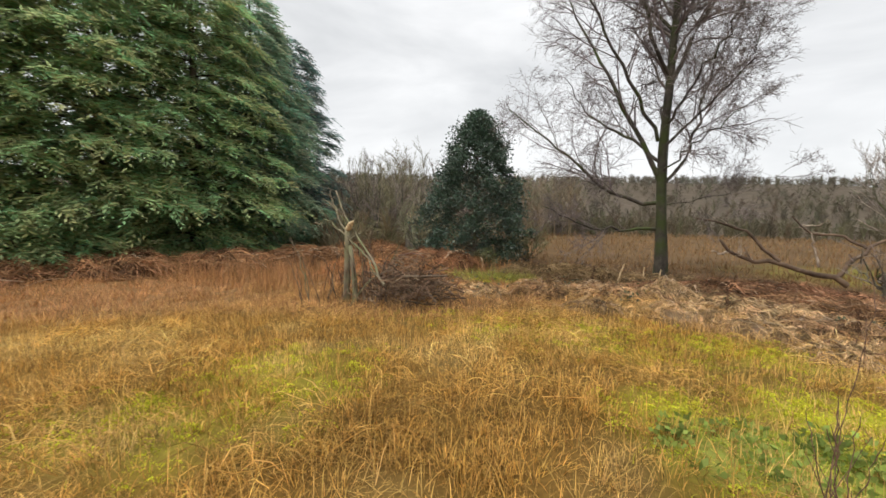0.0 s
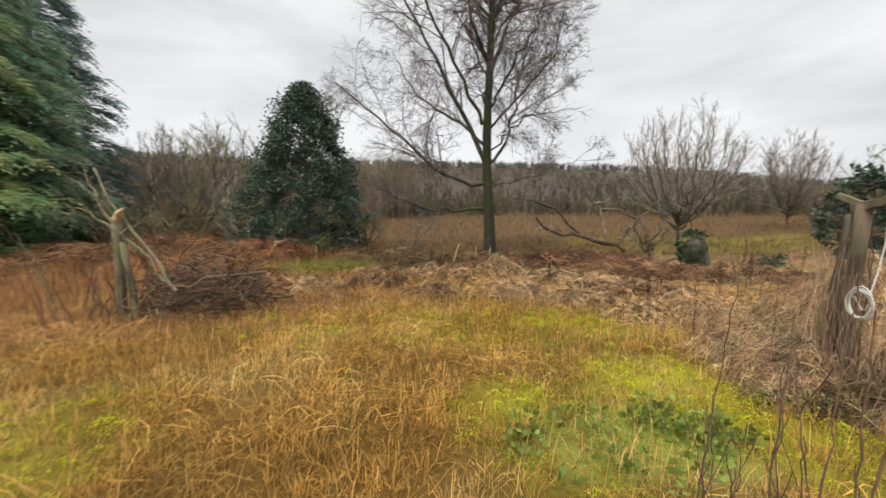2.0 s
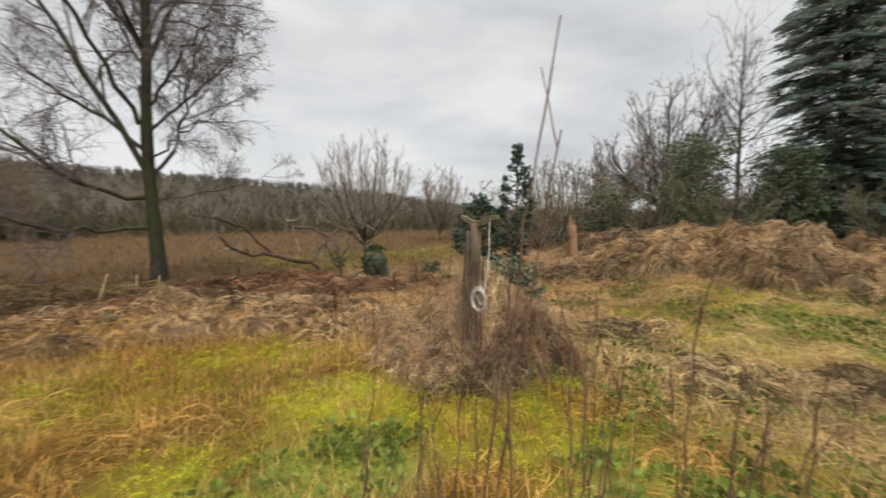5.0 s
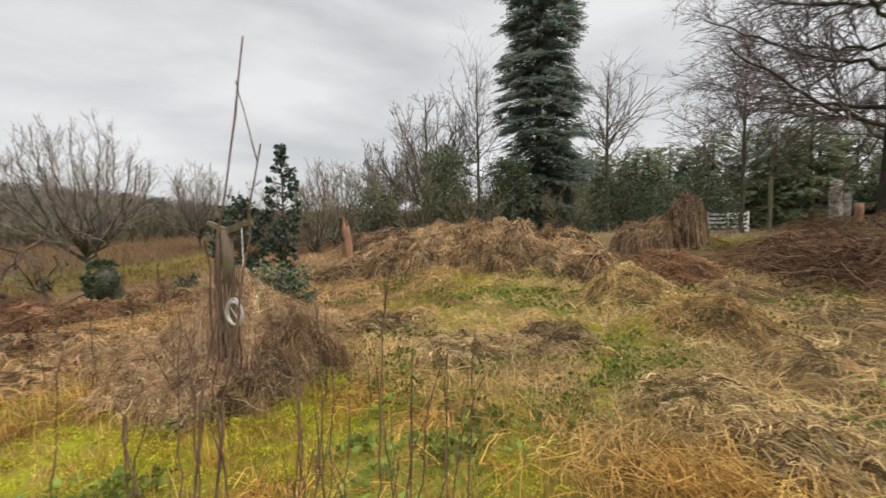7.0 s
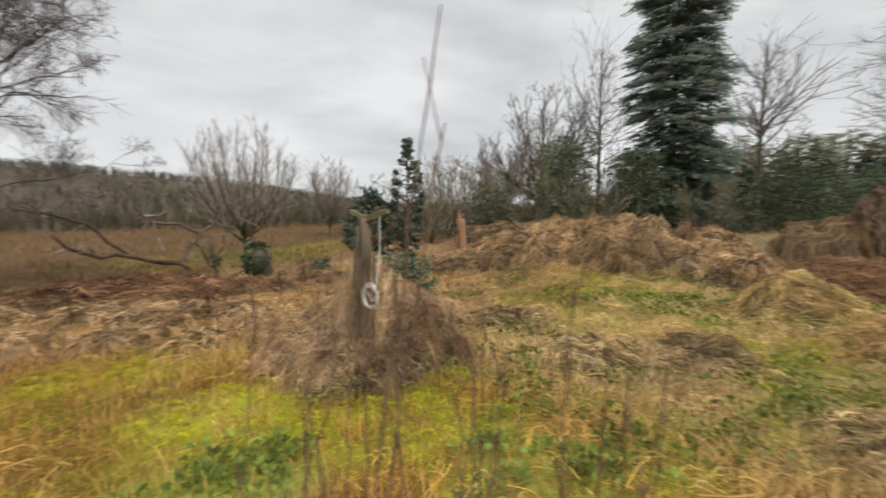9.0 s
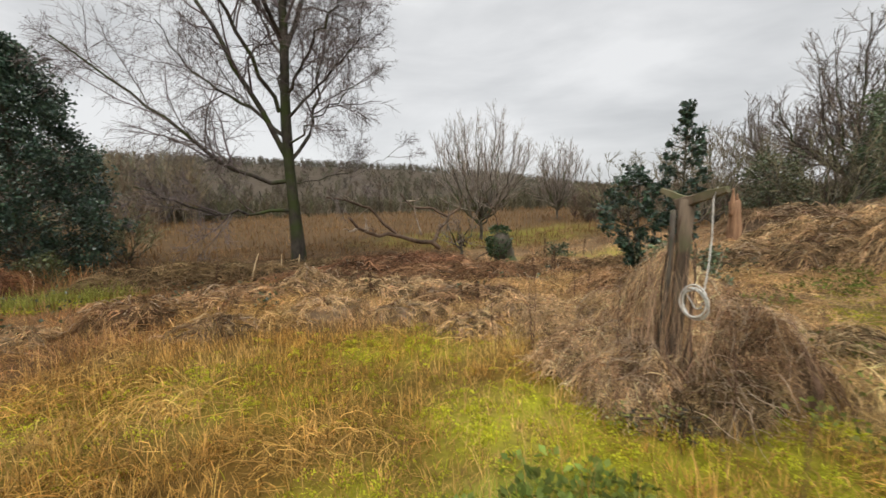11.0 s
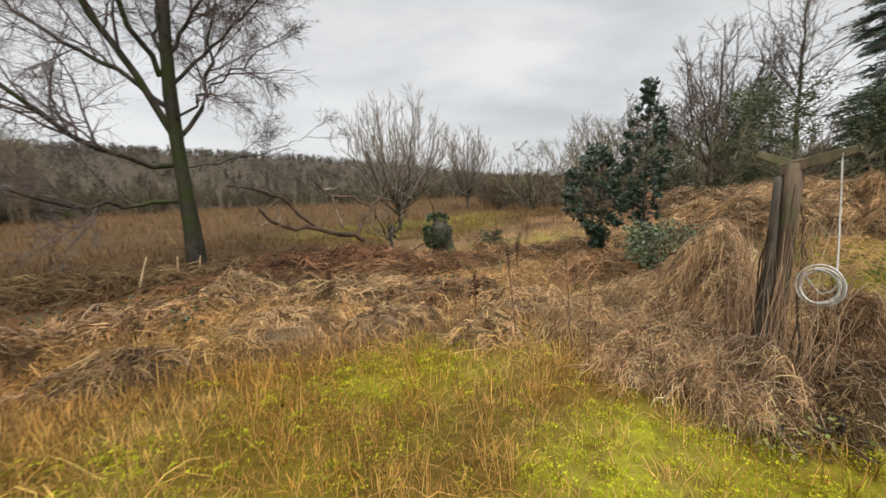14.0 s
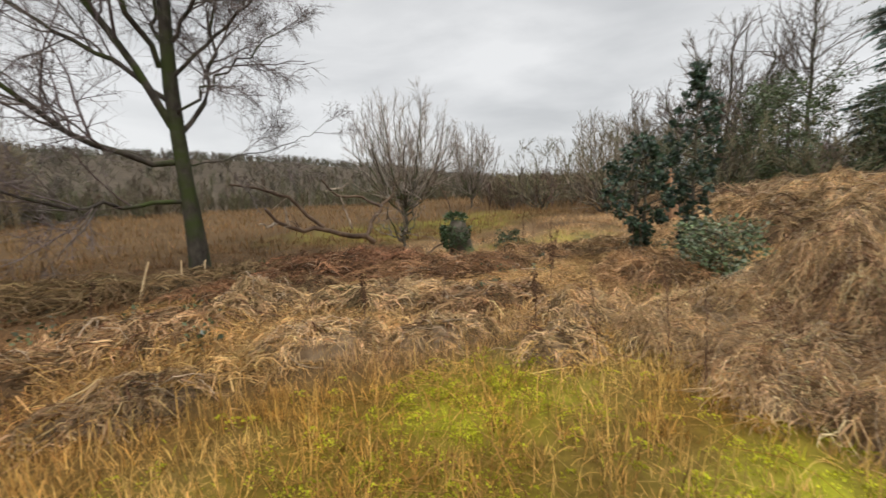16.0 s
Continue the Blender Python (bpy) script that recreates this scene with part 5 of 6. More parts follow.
    rad = width * 1.25 * rng.uniform(0.5, 1.3, N)[:, None] * np.linspace(1, 0.45, 6)[None, :]
    v2, f2 = strips(pts, rad)
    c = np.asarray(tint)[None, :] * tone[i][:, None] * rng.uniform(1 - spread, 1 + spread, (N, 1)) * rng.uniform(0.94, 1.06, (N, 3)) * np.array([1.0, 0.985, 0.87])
    # loose canes
    M = max(6, int(count * canes * 0.5))
    ka, kr = rng.uniform(0, 6.283, M), rng.uniform(0, 0.9, M)
    kx, ky, kh = np.cos(ka) * kr * rx, np.sin(ka) * kr * ry, rng.uniform(0, 6.283, M)
    KL = rng.uniform(0.4, 1.15, M) * size
    q = np.linspace(0, 1, 8)[None, :]
    X = kx[:, None] + np.cos(kh[:, None] + q * rng.normal(size=(M, 1)) * 0.5) * KL[:, None] * q
    Y = ky[:, None] + np.sin(kh[:, None] + q * rng.normal(size=(M, 1)) * 0.5) * KL[:, None] * q
    Z = land(x + X, y + Y) - z + np.maximum(dome(X, Y), 0.01) + np.sin(np.pi * q * rng.uniform(0.5, 1.0, (M, 1))) * rng.uniform(0.05, 0.5, (M, 1)) * min(height, 0.55)
    cp = np.stack([X, Y, Z], -1) + rng.normal(size=(M, 8, 3)) * 0.006
    v3, f3 = tubes(cp, width * 1.3 * rng.uniform(0.6, 1.3, M)[:, None] * np.linspace(1, 0.45, 8)[None, :], 3)
    cc = np.where(rng.uniform(0, 1, (M, 1)) < 0.45, np.array([[0.20, 0.10, 0.06]]), np.array([[0.55, 0.42, 0.29]])) * rng.uniform(0.6, 1.3, (M, 1))
    ob = thing(name, x, y, z, label, "grass tussock" if "tussock" in name else "brambles")
    part("shaded_litter_core", mesh("shaded_litter_core", core, [core_f], M_SOIL, core_t, True), ob, "litter core, coloured dark for the shade between stems")
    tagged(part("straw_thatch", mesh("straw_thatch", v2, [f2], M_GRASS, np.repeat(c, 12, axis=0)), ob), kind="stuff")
    tagged(part("loose_cane", mesh("loose_cane", v3, [f3], M_GRASS, np.repeat(cc, 24, axis=0)), ob), kind="stuff")
    return ob


DEAD, BRACKEN = (0.55, 0.385, 0.235), (0.46, 0.31, 0.185)
PALE = (0.60, 0.42, 0.255)
tangle("bramble_mound", 3.55, 4.45, 0.66, 0.70, 0.46, 5200, (0.72, 0.50, 0.32), "rounded mound of dead bracken behind the old post", 0.0023, reach=(0.12, 0.62))
# darker tint paints the shadowed hollow beside the post
tangle("bramble_mound", 3.64, 3.85, 0.46, 0.50, 0.46, 2900, (0.36, 0.235, 0.145), "mound of dead bracken beside the old post, coloured dark as a shaded hollow", 0.0023, reach=(0.12, 0.62))
tangle("bramble_mound", 2.86, 4.62, 0.55, 0.52, 0.30, 3000, (0.70, 0.49, 0.31), "tawny mound of arching dead canes beside the old post", 0.0023, reach=(0.12, 0.62), canes=0.12)
tangle("bramble_mound", 4.45, 4.95, 0.85, 0.75, 0.40, 3400, PALE, "tawny dead bracken on the slope past the old post", 0.0023, reach=(0.12, 0.62))
# front mound: same dead stems, tint lowered for the shade at the post's foot
tangle("bramble_mound", 3.10, 3.70, 0.50, 0.36, 0.25, 2600, (0.30, 0.21, 0.12), "dead stems at the old post's foot, shade put into their colour", 0.0023, reach=(0.12, 0.62), canes=0.12)
tangle("bramble_mound", 2.74, 4.06, 0.42, 0.42, 0.32, 2600, (0.64, 0.445, 0.28), "brown mound of dead canes against the old post", 0.0023, reach=(0.12, 0.62), canes=0.15)
tangle("bramble_mound", 3.22, 5.45, 0.70, 0.50, 0.30, 2600, PALE, "low tawny bank of dead grass behind the bracken", 0.0023, reach=(0.12, 0.62))
for k, (bx, by, h) in enumerate(((9.3, 6.9, 0.36), (9.7, 5.8, 0.46), (10.0, 4.6, 0.42), (9.7, 3.6, 0.46), (10.0, 2.5, 0.42), (9.5, 1.7, 0.40), (8.6, 7.8, 0.3))):
    tangle("bramble_mound", bx, by, 0.75, 0.65, h * 1.2, 1000, ((0.37, 0.25, 0.15), DEAD, BRACKEN)[k % 3], "matted brown bracken spilling down the bank", 0.0062)
tangle("bramble_mound", 5.3, 6.9, 1.0, 0.8, 0.35, 1800, (0.44, 0.28, 0.165), "low dead bracken below the young holly", 0.004)
for k, (bx, by, rx, ry, h) in enumerate(((11.2, 9.3, 0.9, 0.8, 0.18), (12.6, 8.7, 1.0, 1.0, 0.34), (11.4, 7.6, 0.9, 0.9, 0.34), (12.6, 7.2, 1.0, 1.1, 0.6), (11.2, 6.2, 0.9, 0.8, 0.42), (12.4, 5.6, 1.0, 1.0, 0.5), (10.8, 5.0, 0.8, 0.7, 0.35), (12.0, 4.2, 1.1, 0.9, 0.5), (10.9, 3.5, 0.9, 0.8, 0.35), (12.2, 2.8, 1.0, 0.9, 0.55), (11.0, 2.3, 0.9, 0.7, 0.4), (13.4, 9.6, 1.1, 1.1, 0.6), (9.7, 6.6, 0.8, 0.7, 0.3))):
    tangle("bramble_mound", bx, by, rx * 0.9, ry * 0.9, h * 0.95, 1000, (DEAD, BRACKEN, (0.42, 0.28, 0.165), PALE)[k % 4], "hummock of collapsed brown bracken on the bank", 0.008)
tangle("bramble_mound", 12.5, 0.06, 0.48, 0.46, 1.12, 2400, (0.40, 0.275, 0.175), "tall brown mass of dead bramble", 0.007, reach=(0.1, 0.45), canes=0.35)
tangle("bramble_mound", 12.2, 0.95, 0.75, 0.75, 0.75, 1200, (0.38, 0.26, 0.165), "brown dead bramble beside a taller mass", 0.005)
tangle("bramble_mound", 9.9, 0.5, 1.2, 0.9, 0.40, 1500, (0.36, 0.205, 0.12), "low brown bracken mound", 0.005)
tangle("grass_tussock", 7.9, 1.0, 0.72, 0.65, 0.26, 2600, (0.74, 0.53, 0.26), "rounded tussock of pale straw-coloured grass", 0.004)
tangle("grass_tussock", 6.7, 0.0, 0.7, 0.6, 0.2, 1200, (0.52, 0.35, 0.17), "low tussock of straw over green leaves", 0.003)
for k, (bx, by, rx, ry, h) in enumerate(((0.6, 7.1, 0.55, 0.35, 0.22), (-0.7, 6.9, 0.5, 0.35, 0.16), (1.6, 6.7, 0.5, 0.3, 0.2), (-3.0, 7.3, 0.6, 0.4, 0.14), (0.9, 9.5, 0.7, 0.4, 0.3), (3.0, 6.3, 0.5, 0.4, 0.3), (2.2, 5.9, 0.4, 0.3, 0.2))):
    tangle("grass_tussock", bx, by, rx, ry, h, 700, (PALE, (0.37, 0.25, 0.15), DEAD)[k % 3], ("small hummock of pale collapsed grass", "small hummock of dark brown dead grass", "small hummock of tawny dead stems")[k % 3], 0.004)
for k, (bx, by, rx, ry, h) in enumerate(((4.5, 0.3, 0.6, 0.5, 0.16), (5.6, 1.7, 0.6, 0.5, 0.16), (5.7, -0.9, 0.7, 0.5, 0.2), (4.7, 2.5, 0.6, 0.45, 0.2), (7.2, -1.6, 0.8, 0.6, 0.24), (8.8, -0.6, 0.7, 0.6, 0.22), (3.9, -0.3, 0.5, 0.4, 0.16), (5.4, 3.9, 0.7, 0.5, 0.18))):
    tangle("grass_tussock", bx, by, rx, ry, h, 800, ((0.54, 0.40, 0.225), (0.46, 0.335, 0.20), (0.60, 0.44, 0.25))[k % 3], ("low tussock of matted pinkish straw", "low tussock of dark brown dead grass", "low tussock of pale bent straw")[k % 3], 0.004)
tangle("bramble_mound", 11.2, -2.9, 2.1, 2.0, 0.24, 2800, (0.24, 0.145, 0.095), "tangled dark bramble patch with grey stems", 0.007)
tangle("bramble_mound", 14.6, -4.6, 2.0, 2.2, 0.30, 1500, (0.22, 0.145, 0.095), "dark bramble patch below the large birch", 0.007)
tangle("bramble_mound", 17.0, 8.5, 1.8, 2.3, 0.8, 1500, (0.42, 0.30, 0.195), "pale arching bramble stems before the thicket", 0.009, canes=0.3)
tangle("bramble_mound", 15.5, 11.5, 1.6, 1.8, 0.8, 1000, (0.36, 0.25, 0.16), "arching bramble stems beyond the snag", 0.009, canes=0.3)
tangle("bramble_mound", 0.35, 8.75, 0.6, 0.4, 0.26, 1700, DEAD, "tawny hummock of overhanging collapsed grass", 0.0055)
tangle("bramble_mound", -0.8, 8.3, 0.8, 0.42, 0.20, 1600, (0.48, 0.315, 0.19), "low tawny hummock of collapsed grass", 0.0055)
tangle("bramble_mound", -1.9, 7.85, 0.7, 0.4, 0.22, 1100, (0.42, 0.265, 0.15), "low hummock of brown collapsed grass", 0.0055)
tangle("bramble_mound", 1.7, 8.3, 1.0, 0.6, 0.22, 1500, DEAD, "low hummock of pale dead grass", 0.0055)
tangle("bramble_mound", 2.6, 7.4, 0.8, 0.5, 0.22, 1200, (0.42, 0.27, 0.165), "low tangle of dead grass and stems", 0.0055)
tangle("bramble_mound", 3.4, 9.4, 1.4, 0.9, 0.28, 1600, (0.36, 0.21, 0.125), "brown bramble hummock in the dead grass", 0.006)
tangle("bramble_mound", 1.2, 10.3, 1.6, 0.8, 0.3, 1500, (0.30, 0.165, 0.10), "reddish-brown bramble patch in the grass", 0.006)
tangle("bramble_mound", 0.1, 12.6, 2.6, 1.2, 0.13, 3200, (0.25, 0.17, 0.10), "dark bramble thicket round the birch's foot", 0.007)
tangle("bramble_mound", -2.6, 12.4, 1.8, 1.3, 0.28, 1900, (0.24, 0.165, 0.095), "dark bramble patch near the birch", 0.007)
tangle("bramble_mound", 2.6, 12.2, 1.7, 1.1, 0.30, 1700, (0.33, 0.175, 0.11), "reddish bramble patch near the ivy stump", 0.007)
tangle("bramble_mound", 5.6, 9.6, 1.3, 0.8, 0.3, 1200, (0.42, 0.27, 0.16), "low brown bracken beyond the post", 0.006)
tangle("bramble_mound", 7.3, 9.0, 1.2, 0.9, 0.3, 1200, (0.46, 0.31, 0.18), "low tawny grass hummock beyond the hollies", 0.006)
tangle("bramble_mound", -5.3, 7.4, 1.7, 0.9, 0.26, 2800, (0.40, 0.21, 0.11), "rust-brown brambles round the brushwood heap", 0.0045, canes=0.4)
tangle("bramble_mound", -6.6, 8.6, 1.8, 1.2, 0.42, 1700, (0.42, 0.20, 0.095), "rusty dead bramble patch", 0.006)
tangle("bramble_mound", -7.2, 12.6, 1.8, 1.0, 0.6, 1500, (0.34, 0.175, 0.10), "rust-brown brambles below the holly", 0.008)
for k, (bx, by) in enumerate(((-15.0, 2.6), (-14.0, 5.4), (-12.6, 8.0), (-11.6, 10.6), (-11.0, 13.4), (-13.0, 15.8))):
    tangle("bramble_mound", bx, by, 1.7, 1.5, 0.5, 1500, (0.34, 0.185, 0.105), "rusty brambles along the cypresses", 0.010)


for wx, wy, wh in ((2.68, 3.58, 0.20), (2.45, 3.76, 0.15)):
    evergreen("weed_clump", wx, wy, wh, 0.26, "olive-green weeds growing at the bracken's edge", (0.26, 0.25, 0.07), 200, 0.028, lambda s: 0.9 - 0.35 * s, 2, 22, "plant", 0.4, 0.02, 0.006)

# ---------------------------------------------------------------- grass, moss and litter
def blades(x, y, h, w, lean, tint, curl=0.5):
    """Bent grass blades, five points each."""
    N = len(x)
    a = rng.uniform(0, 6.283, N)
    d = np.stack([np.cos(a), np.sin(a), np.zeros(N)], 1)
    s = np.stack([-np.sin(a), np.cos(a), np.zeros(N)], 1) * (w * 0.5)[:, None]
    foot = np.stack([x, y, land(x, y) - 0.01], 1)
    up = np.array([0, 0, 1.0])
    mid = foot + up * (h * 0.55 * np.cos(lean))[:, None] + d * (h * 0.55 * np.sin(lean))[:, None]
    l2 = lean * (1 + curl) + 0.15
    tip = mid + up * (h * 0.45 * np.cos(l2))[:, None] + d * (h * 0.45 * np.sin(l2))[:, None]
    v = np.stack([foot - s, foot + s, mid - s * 0.75, mid + s * 0.75, tip], 1).reshape(-1, 3)
    b = np.arange(N) * 5
    f = np.concatenate([np.stack([b, b + 1, b + 3], -1), np.stack([b, b + 3, b + 2], -1), np.stack([b + 2, b + 3, b + 4], -1)])
    return v, f, np.repeat(tint, 5, axis=0)


def sow(n, x0, x1, y0, y1, keep):
    x, y = rng.uniform(x0, x1, n), rng.uniform(y0, y1, n)
    k = rng.uniform(0, 1, n) < keep(x, y)
    return x[k], y[k]


def vary(c, lo=0.65, hi=1.35):
    return c * rng.uniform(lo, hi, (len(c), 1)) * rng.uniform(0.93, 1.07, (len(c), 3))


def stuff(name, v, f, t, mat, label):
    return tagged(new(name, mesh(name, v, [f], mat, t)), label, "grass", kind="stuff")


def clumpy(x, y):
    return np.clip(0.62 + 0.5 * wobble(x, y, 4.0, 21), 0.12, 1)


def tufts(n, per, x0, x1, y0, y1, keep, size, tall, width, tint_of, lo=0.45, hi=1.55, lean0=0.12, far=False):
    """Tussocks: blades that lean outward from their own root, each tuft with a tone of its own."""
    tx, ty = sow(n, x0, x1, y0, y1, keep)
    K = len(tx)
    i = np.repeat(np.arange(K), per)
    N = len(i)
    off = rng.normal(size=(N, 2)) * (size * rng.uniform(0.5, 1.4, K))[i][:, None]
    x, y = tx[i] + off[:, 0], ty[i] + off[:, 1]
    a = np.arctan2(off[:, 1], off[:, 0]) + rng.normal(size=N) * 0.6
    comb = rng.uniform(0, 6.283, K)
    flat = rng.uniform(0, 1, K) ** 2
    vx, vy = np.cos(a) + 1.2 * flat[i] * np.cos(comb[i]), np.sin(a) + 1.2 * flat[i] * np.sin(comb[i])
    a = np.arctan2(vy, vx)
    lean = lean0 + np.abs(rng.normal(size=N)) * 0.35 + 0.75 * flat[i]
    h = (tall * rng.uniform(0.6, 1.3, K))[i] * rng.uniform(0.55, 1.15, N)
    w = width * rng.uniform(0.6, 1.4, N)
    c = tint_of(x, y) * rng.uniform(0.72, 1.28, K)[i][:, None] * rng.uniform(lo, hi, (N, 1)) * rng.uniform(0.94, 1.06, (N, 3))
    d = np.stack([np.cos(a), np.sin(a), np.zeros(N)], 1)
    s = np.stack([-np.sin(a), np.cos(a), np.zeros(N)], 1) * (w * 0.5)[:, None]
    up = np.array([0, 0, 1.0])
    foot = np.stack([x, y, land(x, y) - 0.01], 1)
    mid = foot + up * (h * 0.55 * np.cos(lean))[:, None] + d * (h * 0.55 * np.sin(lean))[:, None]
    l2 = np.minimum(lean * 1.5 + 0.2, 1.75)
    tip = mid + up * (h * 0.45 * np.cos(l2))[:, None] + d * (h * 0.45 * np.sin(l2))[:, None]
    b = np.arange(N) * 5
    if far:
        v = np.stack([foot - s, foot + s, tip], 1).reshape(-1, 3)
        return v, np.arange(N * 3).reshape(-1, 3), np.repeat(c, 3, axis=0)
    v = np.stack([foot - s, foot + s, mid - s * 0.8, mid + s * 0.8, tip], 1).reshape(-1, 3)
    f = np.concatenate([np.stack([b, b + 1, b + 3], -1), np.stack([b, b + 3, b + 2], -1), np.stack([b + 2, b + 3, b + 4], -1)])
    return v, f, np.repeat(c, 5, axis=0)


def near_keep(x, y):
    return clumpy(x, y) * (1 - 0.80 * moss_cover(x, y)) * soft(0.5, 1.3, np.hypot(x, y * 0.6))


# standing dead grass near the path
stuff("dead_grass", *tufts(13000, 18, -7.5, 6.0, 0.2, 8.0, near_keep, 0.05, 0.14, 0.0048, dry_tint, 0.25, 1.5, lean0=0.2), M_GRASS, "golden dead grass in matted tufts")
stuff("dead_grass", *tufts(3600, 18, 3.0, 11.5, -4.0, 8.0, lambda x, y: clumpy(x, y) * (1 - 0.75 * moss_cover(x, y)), 0.09, 0.26, 0.0068, dry_tint, 0.3, 1.5, lean0=0.6), M_GRASS, "straw-coloured tufts on the rising bank")
stuff("dead_grass", *tufts(2600, 18, -17, -7.2, 0.0, 8.5, lambda x, y: clumpy(x, y), 0.09, 0.26, 0.013, dry_tint, far=True), M_GRASS, "rust-coloured rough grass by the cypresses")
# upright dead stalks
x, y = sow(40000, -7.5, 4.5, 0.6, 8.0, lambda x, y: near_keep(x, y) * 0.8 + 0.32 * moss_cover(x, y) * (1.15 - moss_cover(x, y)))
stuff("dead_stalk_litter", *blades(x, y, rng.uniform(0.10, 0.30, len(x)), rng.uniform(0.003, 0.006, len(x)), np.abs(rng.normal(size=len(x))) * 0.3, vary(dry_tint(x, y) * 0.65 + STRAW * 0.45, 0.25, 1.6)), M_GRASS, "upright brown dead stalks among the grass")
x, y = sow(15000, -15.0, -2.2, 5.2, 14.0, lambda x, y: soft(0.5, -1.0, 0.6 * x - 0.8 * y + 5.6) * clumpy(x, y) * soft(-3.2, -5.2, x) * (1 - oval(x, y, -4.4, 10.2, 2.2, 1.5)))
stuff("dead_stalk_litter", *blades(x, y, rng.uniform(0.25, 0.75, len(x)), rng.uniform(0.006, 0.013, len(x)), np.abs(rng.normal(size=len(x))) * 0.25, vary(np.tile(RUST * 0.95, (len(x), 1)), 0.35, 1.5)), M_GRASS, "rust-brown upright dead stalks by the cypresses")
# flattened straw
x, y = sow(52000, -8.0, 10.5, -3.0, 10.0, lambda x, y: (0.25 + 0.75 * soft(-0.2, 0.8, wobble(x, y, 2.2, 23))) * (1 - 0.8 * moss_cover(x, y)))
stuff("straw_litter", *blades(x, y, rng.uniform(0.12, 0.32, len(x)), rng.uniform(0.003, 0.0055, len(x)), rng.uniform(0.95, 1.40, len(x)), vary(dry_tint(x, y) * 0.6 + STRAW * 0.4, 0.4, 1.35), 0.12), M_GRASS, "pale flattened straw lying on the ground")


def straw_mats(n, per, x0, x1, y0, y1, keep, width):
    """Swathes of bent straw, each combed its own way by wind and rain, looping just above the ground."""
    mx, my = sow(n, x0, x1, y0, y1, keep)
    K = len(mx)
    i = np.repeat(np.arange(K), per)
    N = len(i)
    turn, tone, big = rng.uniform(0, 6.283, K), rng.uniform(0.4, 1.45, K), rng.uniform(0.6, 1.5, K)
    head = turn[i] + rng.normal(size=N) * 0.8
    L = rng.uniform(0.10, 0.34, N) * big[i]
    off = rng.normal(size=(N, 2)) * (0.13 * big[i])[:, None]
    k = np.linspace(0, 1, 4)[None, :]
    bow = rng.normal(size=(N, 1)) * 0.07 * np.sin(k * np.pi)
    X = mx[i][:, None] + off[:, :1] + np.cos(head)[:, None] * L[:, None] * k - np.sin(head)[:, None] * bow
    Y = my[i][:, None] + off[:, 1:] + np.sin(head)[:, None] * L[:, None] * k + np.cos(head)[:, None] * bow
    Z = land(X, Y) + 0.008 + np.sin(k * np.pi * 0.9) * (rng.uniform(0.01, 0.13, N) * big[i])[:, None]
    rad = width * rng.uniform(0.35, 0.8, N)[:, None] * np.linspace(1, 0.5, 4)[None, :]
    v, f = strips(np.stack([X, Y, Z], -1), rad)
    c = ((0.7 * dry_tint(mx, my) + 0.3 * STRAW) * 1.12 * tone[:, None])[i] * rng.uniform(0.6, 1.5, (N, 1)) * rng.uniform(0.94, 1.06, (N, 3))
    return v, f, np.repeat(c, 8, axis=0)


stuff("straw_mat", *straw_mats(1700, 38, 3.0, 11.0, -4.0, 6.5, lambda x, y: clumpy(x, y) * (1 - 0.6 * moss_cover(x, y)), 0.0055), M_GRASS, "swathes of bent straw matted over the bank")
stuff("straw_mat", *straw_mats(800, 28, -6.5, 3.2, 0.3, 6.8, lambda x, y: soft(-0.4, 0.6, wobble(x, y, 1.8, 24)) * (1 - 0.95 * np.clip(1.6 * moss_cover(x, y), 0, 1)) * soft(0.5, 1.3, np.hypot(x, y * 0.6)), 0.0048), M_GRASS, "swathes of bent golden straw in the dead grass")
stuff("straw_mat", *straw_mats(1400, 26, -1.2, 8.5, 6.9, 10.5, lambda x, y: clumpy(x, y), 0.009), M_GRASS, "swathes of collapsed pinkish straw in the rough grass")
# rust and tan growth further off
stuff("dead_grass", *tufts(6500, 16, -18, 16, 6.5, 20, lambda x, y: clumpy(x, y) * soft(3, 7.5, np.hypot(x, y - 2)), 0.11, 0.24, 0.015, dry_tint, far=True), M_GRASS, "tawny and rust-coloured rough grass")
x, y = sow(42000, -30, 42, 16, 56, lambda x, y: clumpy(x * 0.5, y * 0.5))
stuff("dead_grass", *blades(x, y, rng.uniform(0.2, 0.5, len(x)), rng.uniform(0.02, 0.045, len(x)), np.abs(rng.normal(size=len(x))) * 0.5, vary(dry_tint(x, y), 0.7, 1.3)), M_GRASS, "tan rough grass of the open field")
stuff("dead_grass", *tufts(3800, 14, 8, 34, -14, 13, lambda x, y: clumpy(x, y), 0.12, 0.26, 0.016, lambda x, y: dry_tint(x, y) * 0.85, far=True), M_GRASS, "brown matted grass on the banks")


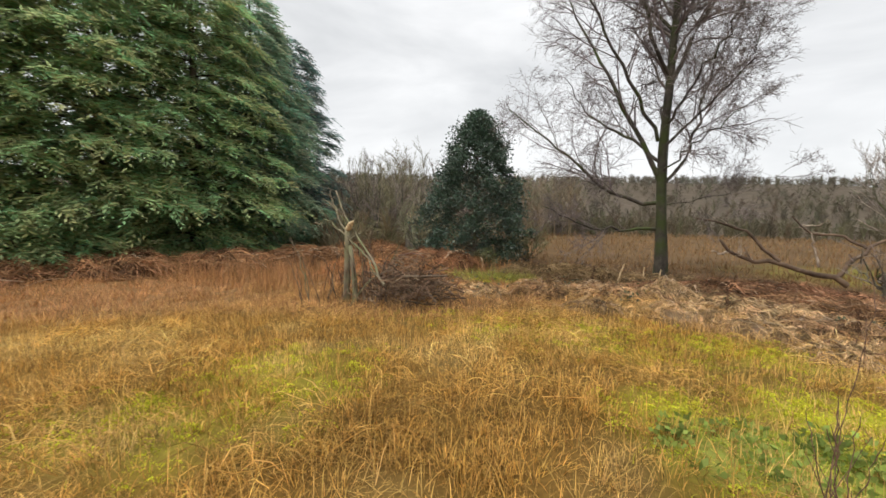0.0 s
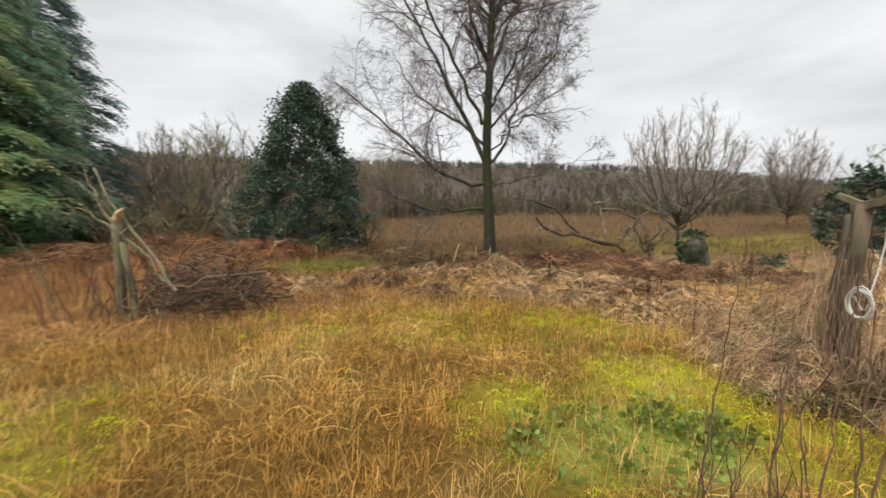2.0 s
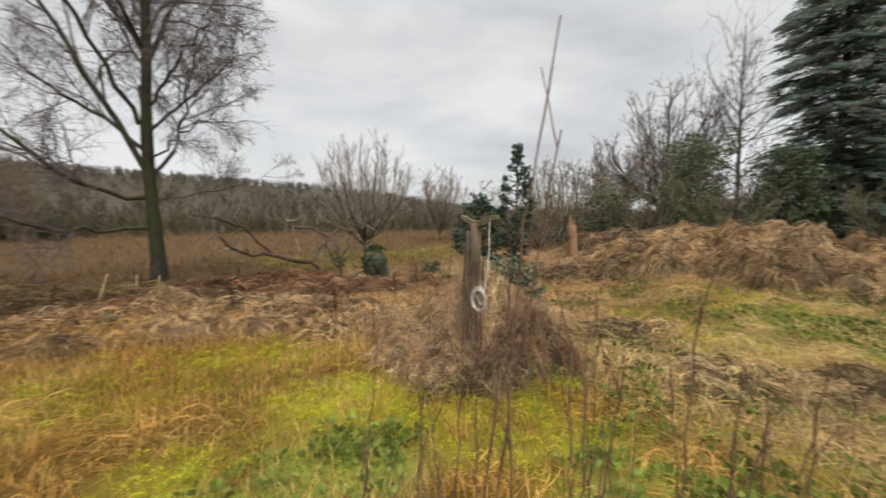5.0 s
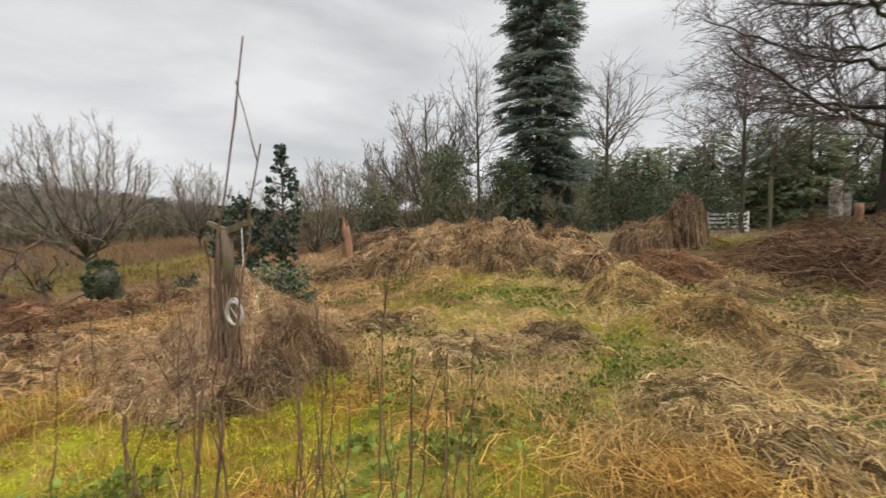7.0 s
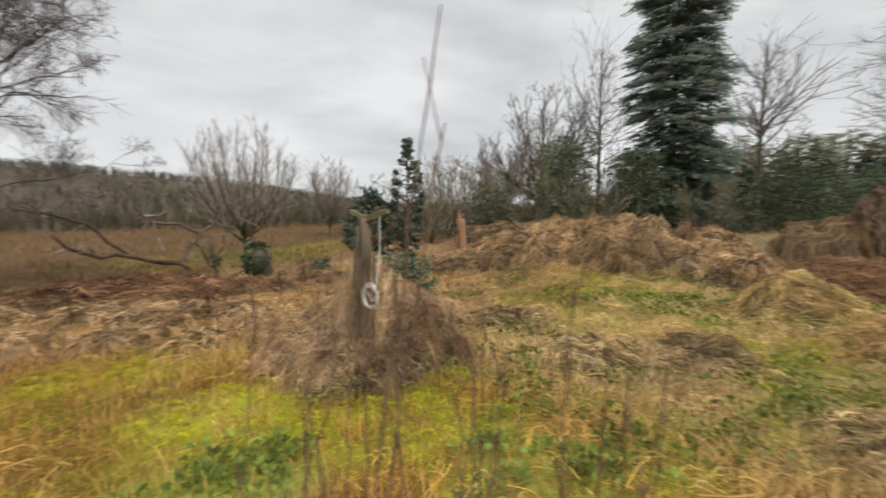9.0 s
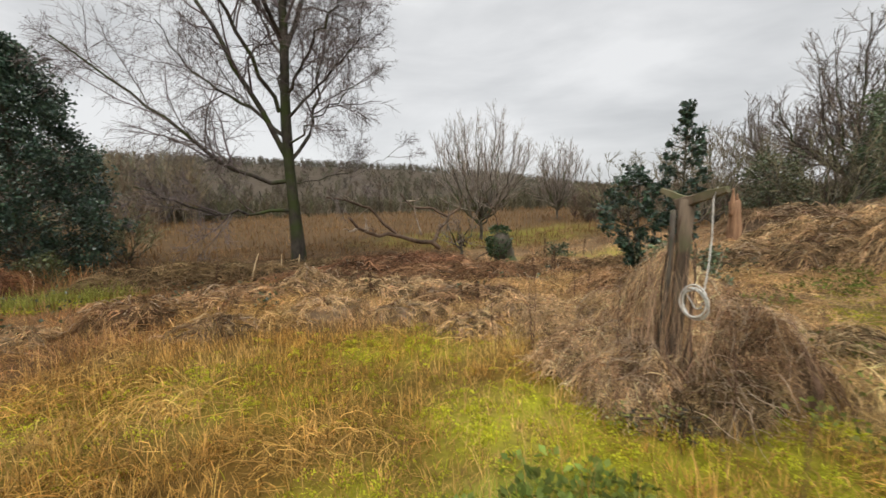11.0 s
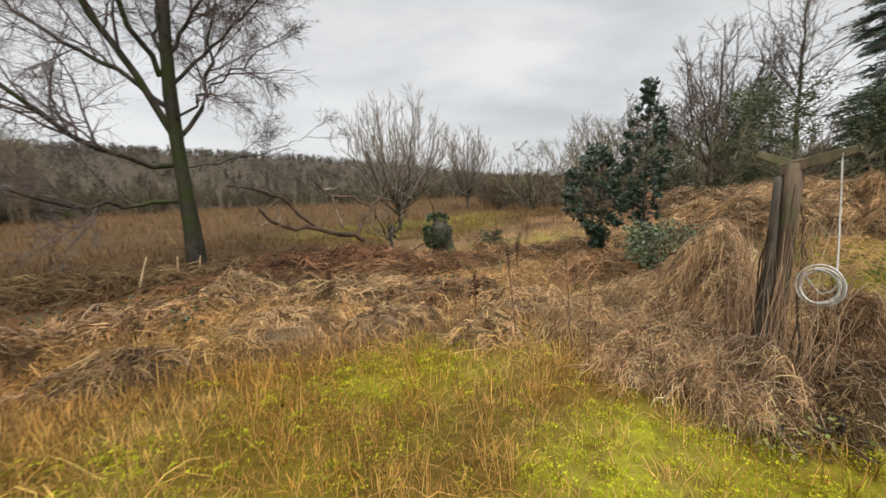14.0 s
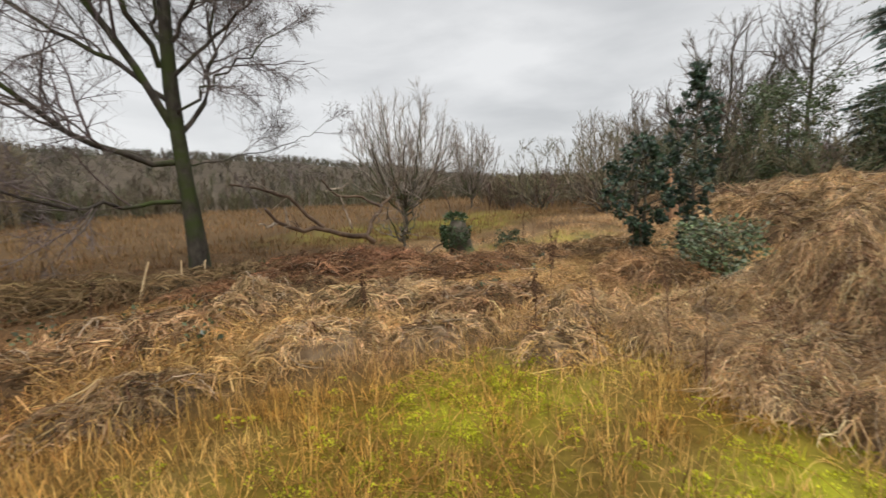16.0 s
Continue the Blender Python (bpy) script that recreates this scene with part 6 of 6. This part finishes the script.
def cushions(n, per, x0, x1, y0, y1, keep, size, leaf, tint_of, lift):
    """Low cushions of small leaves, each with a tone of its own."""
    tx, ty = sow(n, x0, x1, y0, y1, keep)
    K = len(tx)
    i = np.repeat(np.arange(K), per)
    N = len(i)
    rad_ = (size * rng.uniform(0.5, 1.5, K))[i]
    q, a = np.sqrt(rng.uniform(0, 1, N)), rng.uniform(0, 6.283, N)
    x, y = tx[i] + np.cos(a) * q * rad_, ty[i] + np.sin(a) * q * rad_
    z = land(x, y) + np.sqrt(np.clip(1 - q ** 2, 0, 1)) * rad_ * lift + rng.uniform(0, 0.012, N)
    out = unit(np.stack([np.cos(a) * q + rng.normal(size=N) * 0.5, np.sin(a) * q + rng.normal(size=N) * 0.5, rng.uniform(0.1, 0.9, N)], 1))
    c = tint_of(x, y) * rng.uniform(0.5, 1.35, K)[i][:, None] * rng.uniform(0.72, 1.15, (N, 1)) * rng.uniform(0.93, 1.07, (N, 3))
    return leaf_cloud(np.stack([x, y, z], 1), out, leaf * rng.uniform(0.6, 1.4, N), c, 0.2)


def moss_tint(x, y):
    g = ivy_cover(x, y)[:, None]
    return MOSS * (1 - 0.6 * g) + IVY * 0.6 * g


# moss and low green leaves
stuff("moss", *cushions(36000, 40, -4.5, 10.5, 0.3, 10.5, lambda x, y: np.clip(1.5 * moss_cover(x, y), 0, 1) * np.clip(0.5 + 0.75 * wobble(x, y, 11.0, 51), 0.05, 1), 0.06, 0.0125, moss_tint, 0.8), M_LEAF, "yellow-green moss in soft cushions")
x, y = sow(90000, -4.5, 9.5, 0.4, 7.5, lambda x, y: np.clip(1.3 * moss_cover(x, y), 0, 1) * np.clip(0.4 + 0.8 * wobble(x, y, 7.0, 53), 0.05, 1))
stuff("green_grass", *blades(x, y, rng.uniform(0.03, 0.11, len(x)), rng.uniform(0.003, 0.006, len(x)), np.abs(rng.normal(size=len(x))) * 0.6 + 0.15, vary(moss_tint(x, y), 0.6, 1.3)), M_GRASS, "short yellow-green grass growing through the moss")
stuff("ground_ivy", *cushions(5200, 14, -1.0, 9.5, -0.8, 6.0, lambda x, y: ivy_cover(x, y) * clumpy(x * 2, y * 2), 0.09, 0.052, lambda x, y: np.tile(IVY, (len(x), 1)), 1.0), M_LEAF, "small green nettle and ivy leaves on the ground")
stuff("green_grass", *cushions(900, 26, 12.2, 15.2, -2.4, -0.5, lambda x, y: oval(x, y, 13.6, -1.45, 1.2, 0.7), 0.14, 0.05, lambda x, y: np.tile(np.array([0.40, 0.46, 0.06]), (len(x), 1)), 0.8), M_LEAF, "bright green grassy patch before the white gate")
stuff("green_grass", *tufts(420, 18, -6.4, -2.2, 9.6, 11.8, lambda x, y: oval(x, y, -4.2, 10.7, 1.5, 0.8), 0.10, 0.32, 0.014, lambda x, y: np.tile(np.array([0.26, 0.26, 0.055]), (len(x), 1)), far=True), M_GRASS, "green grass patch before the holly")
# small dark leaves of living bramble
x_leaf = lambda x, y: np.tile(np.array([0.10, 0.125, 0.06]), (len(x), 1))
stuff("bramble_leaves", *cushions(2600, 9, -5.0, 9.0, 7.0, 13.5, lambda x, y: soft(0.1, 0.8, wobble(x, y, 1.5, 41)) * soft(-0.1, 0.5, wobble(x, y, 6.0, 42)), 0.13, 0.05, x_leaf, 1.6), M_HOLLY, "scattered small dark green bramble leaves")
stuff("bramble_leaves", *cushions(6500, 10, 3.2, 12.5, -3.5, 6.5, lambda x, y: soft(-0.3, 0.6, wobble(x, y, 1.7, 43)) * soft(-0.3, 0.5, wobble(x, y, 6.0, 44)), 0.12, 0.045, lambda x, y: np.tile(np.array([0.19, 0.22, 0.055]), (len(x), 1)), 1.0), M_LEAF, "scattered small green leaves on the bank")
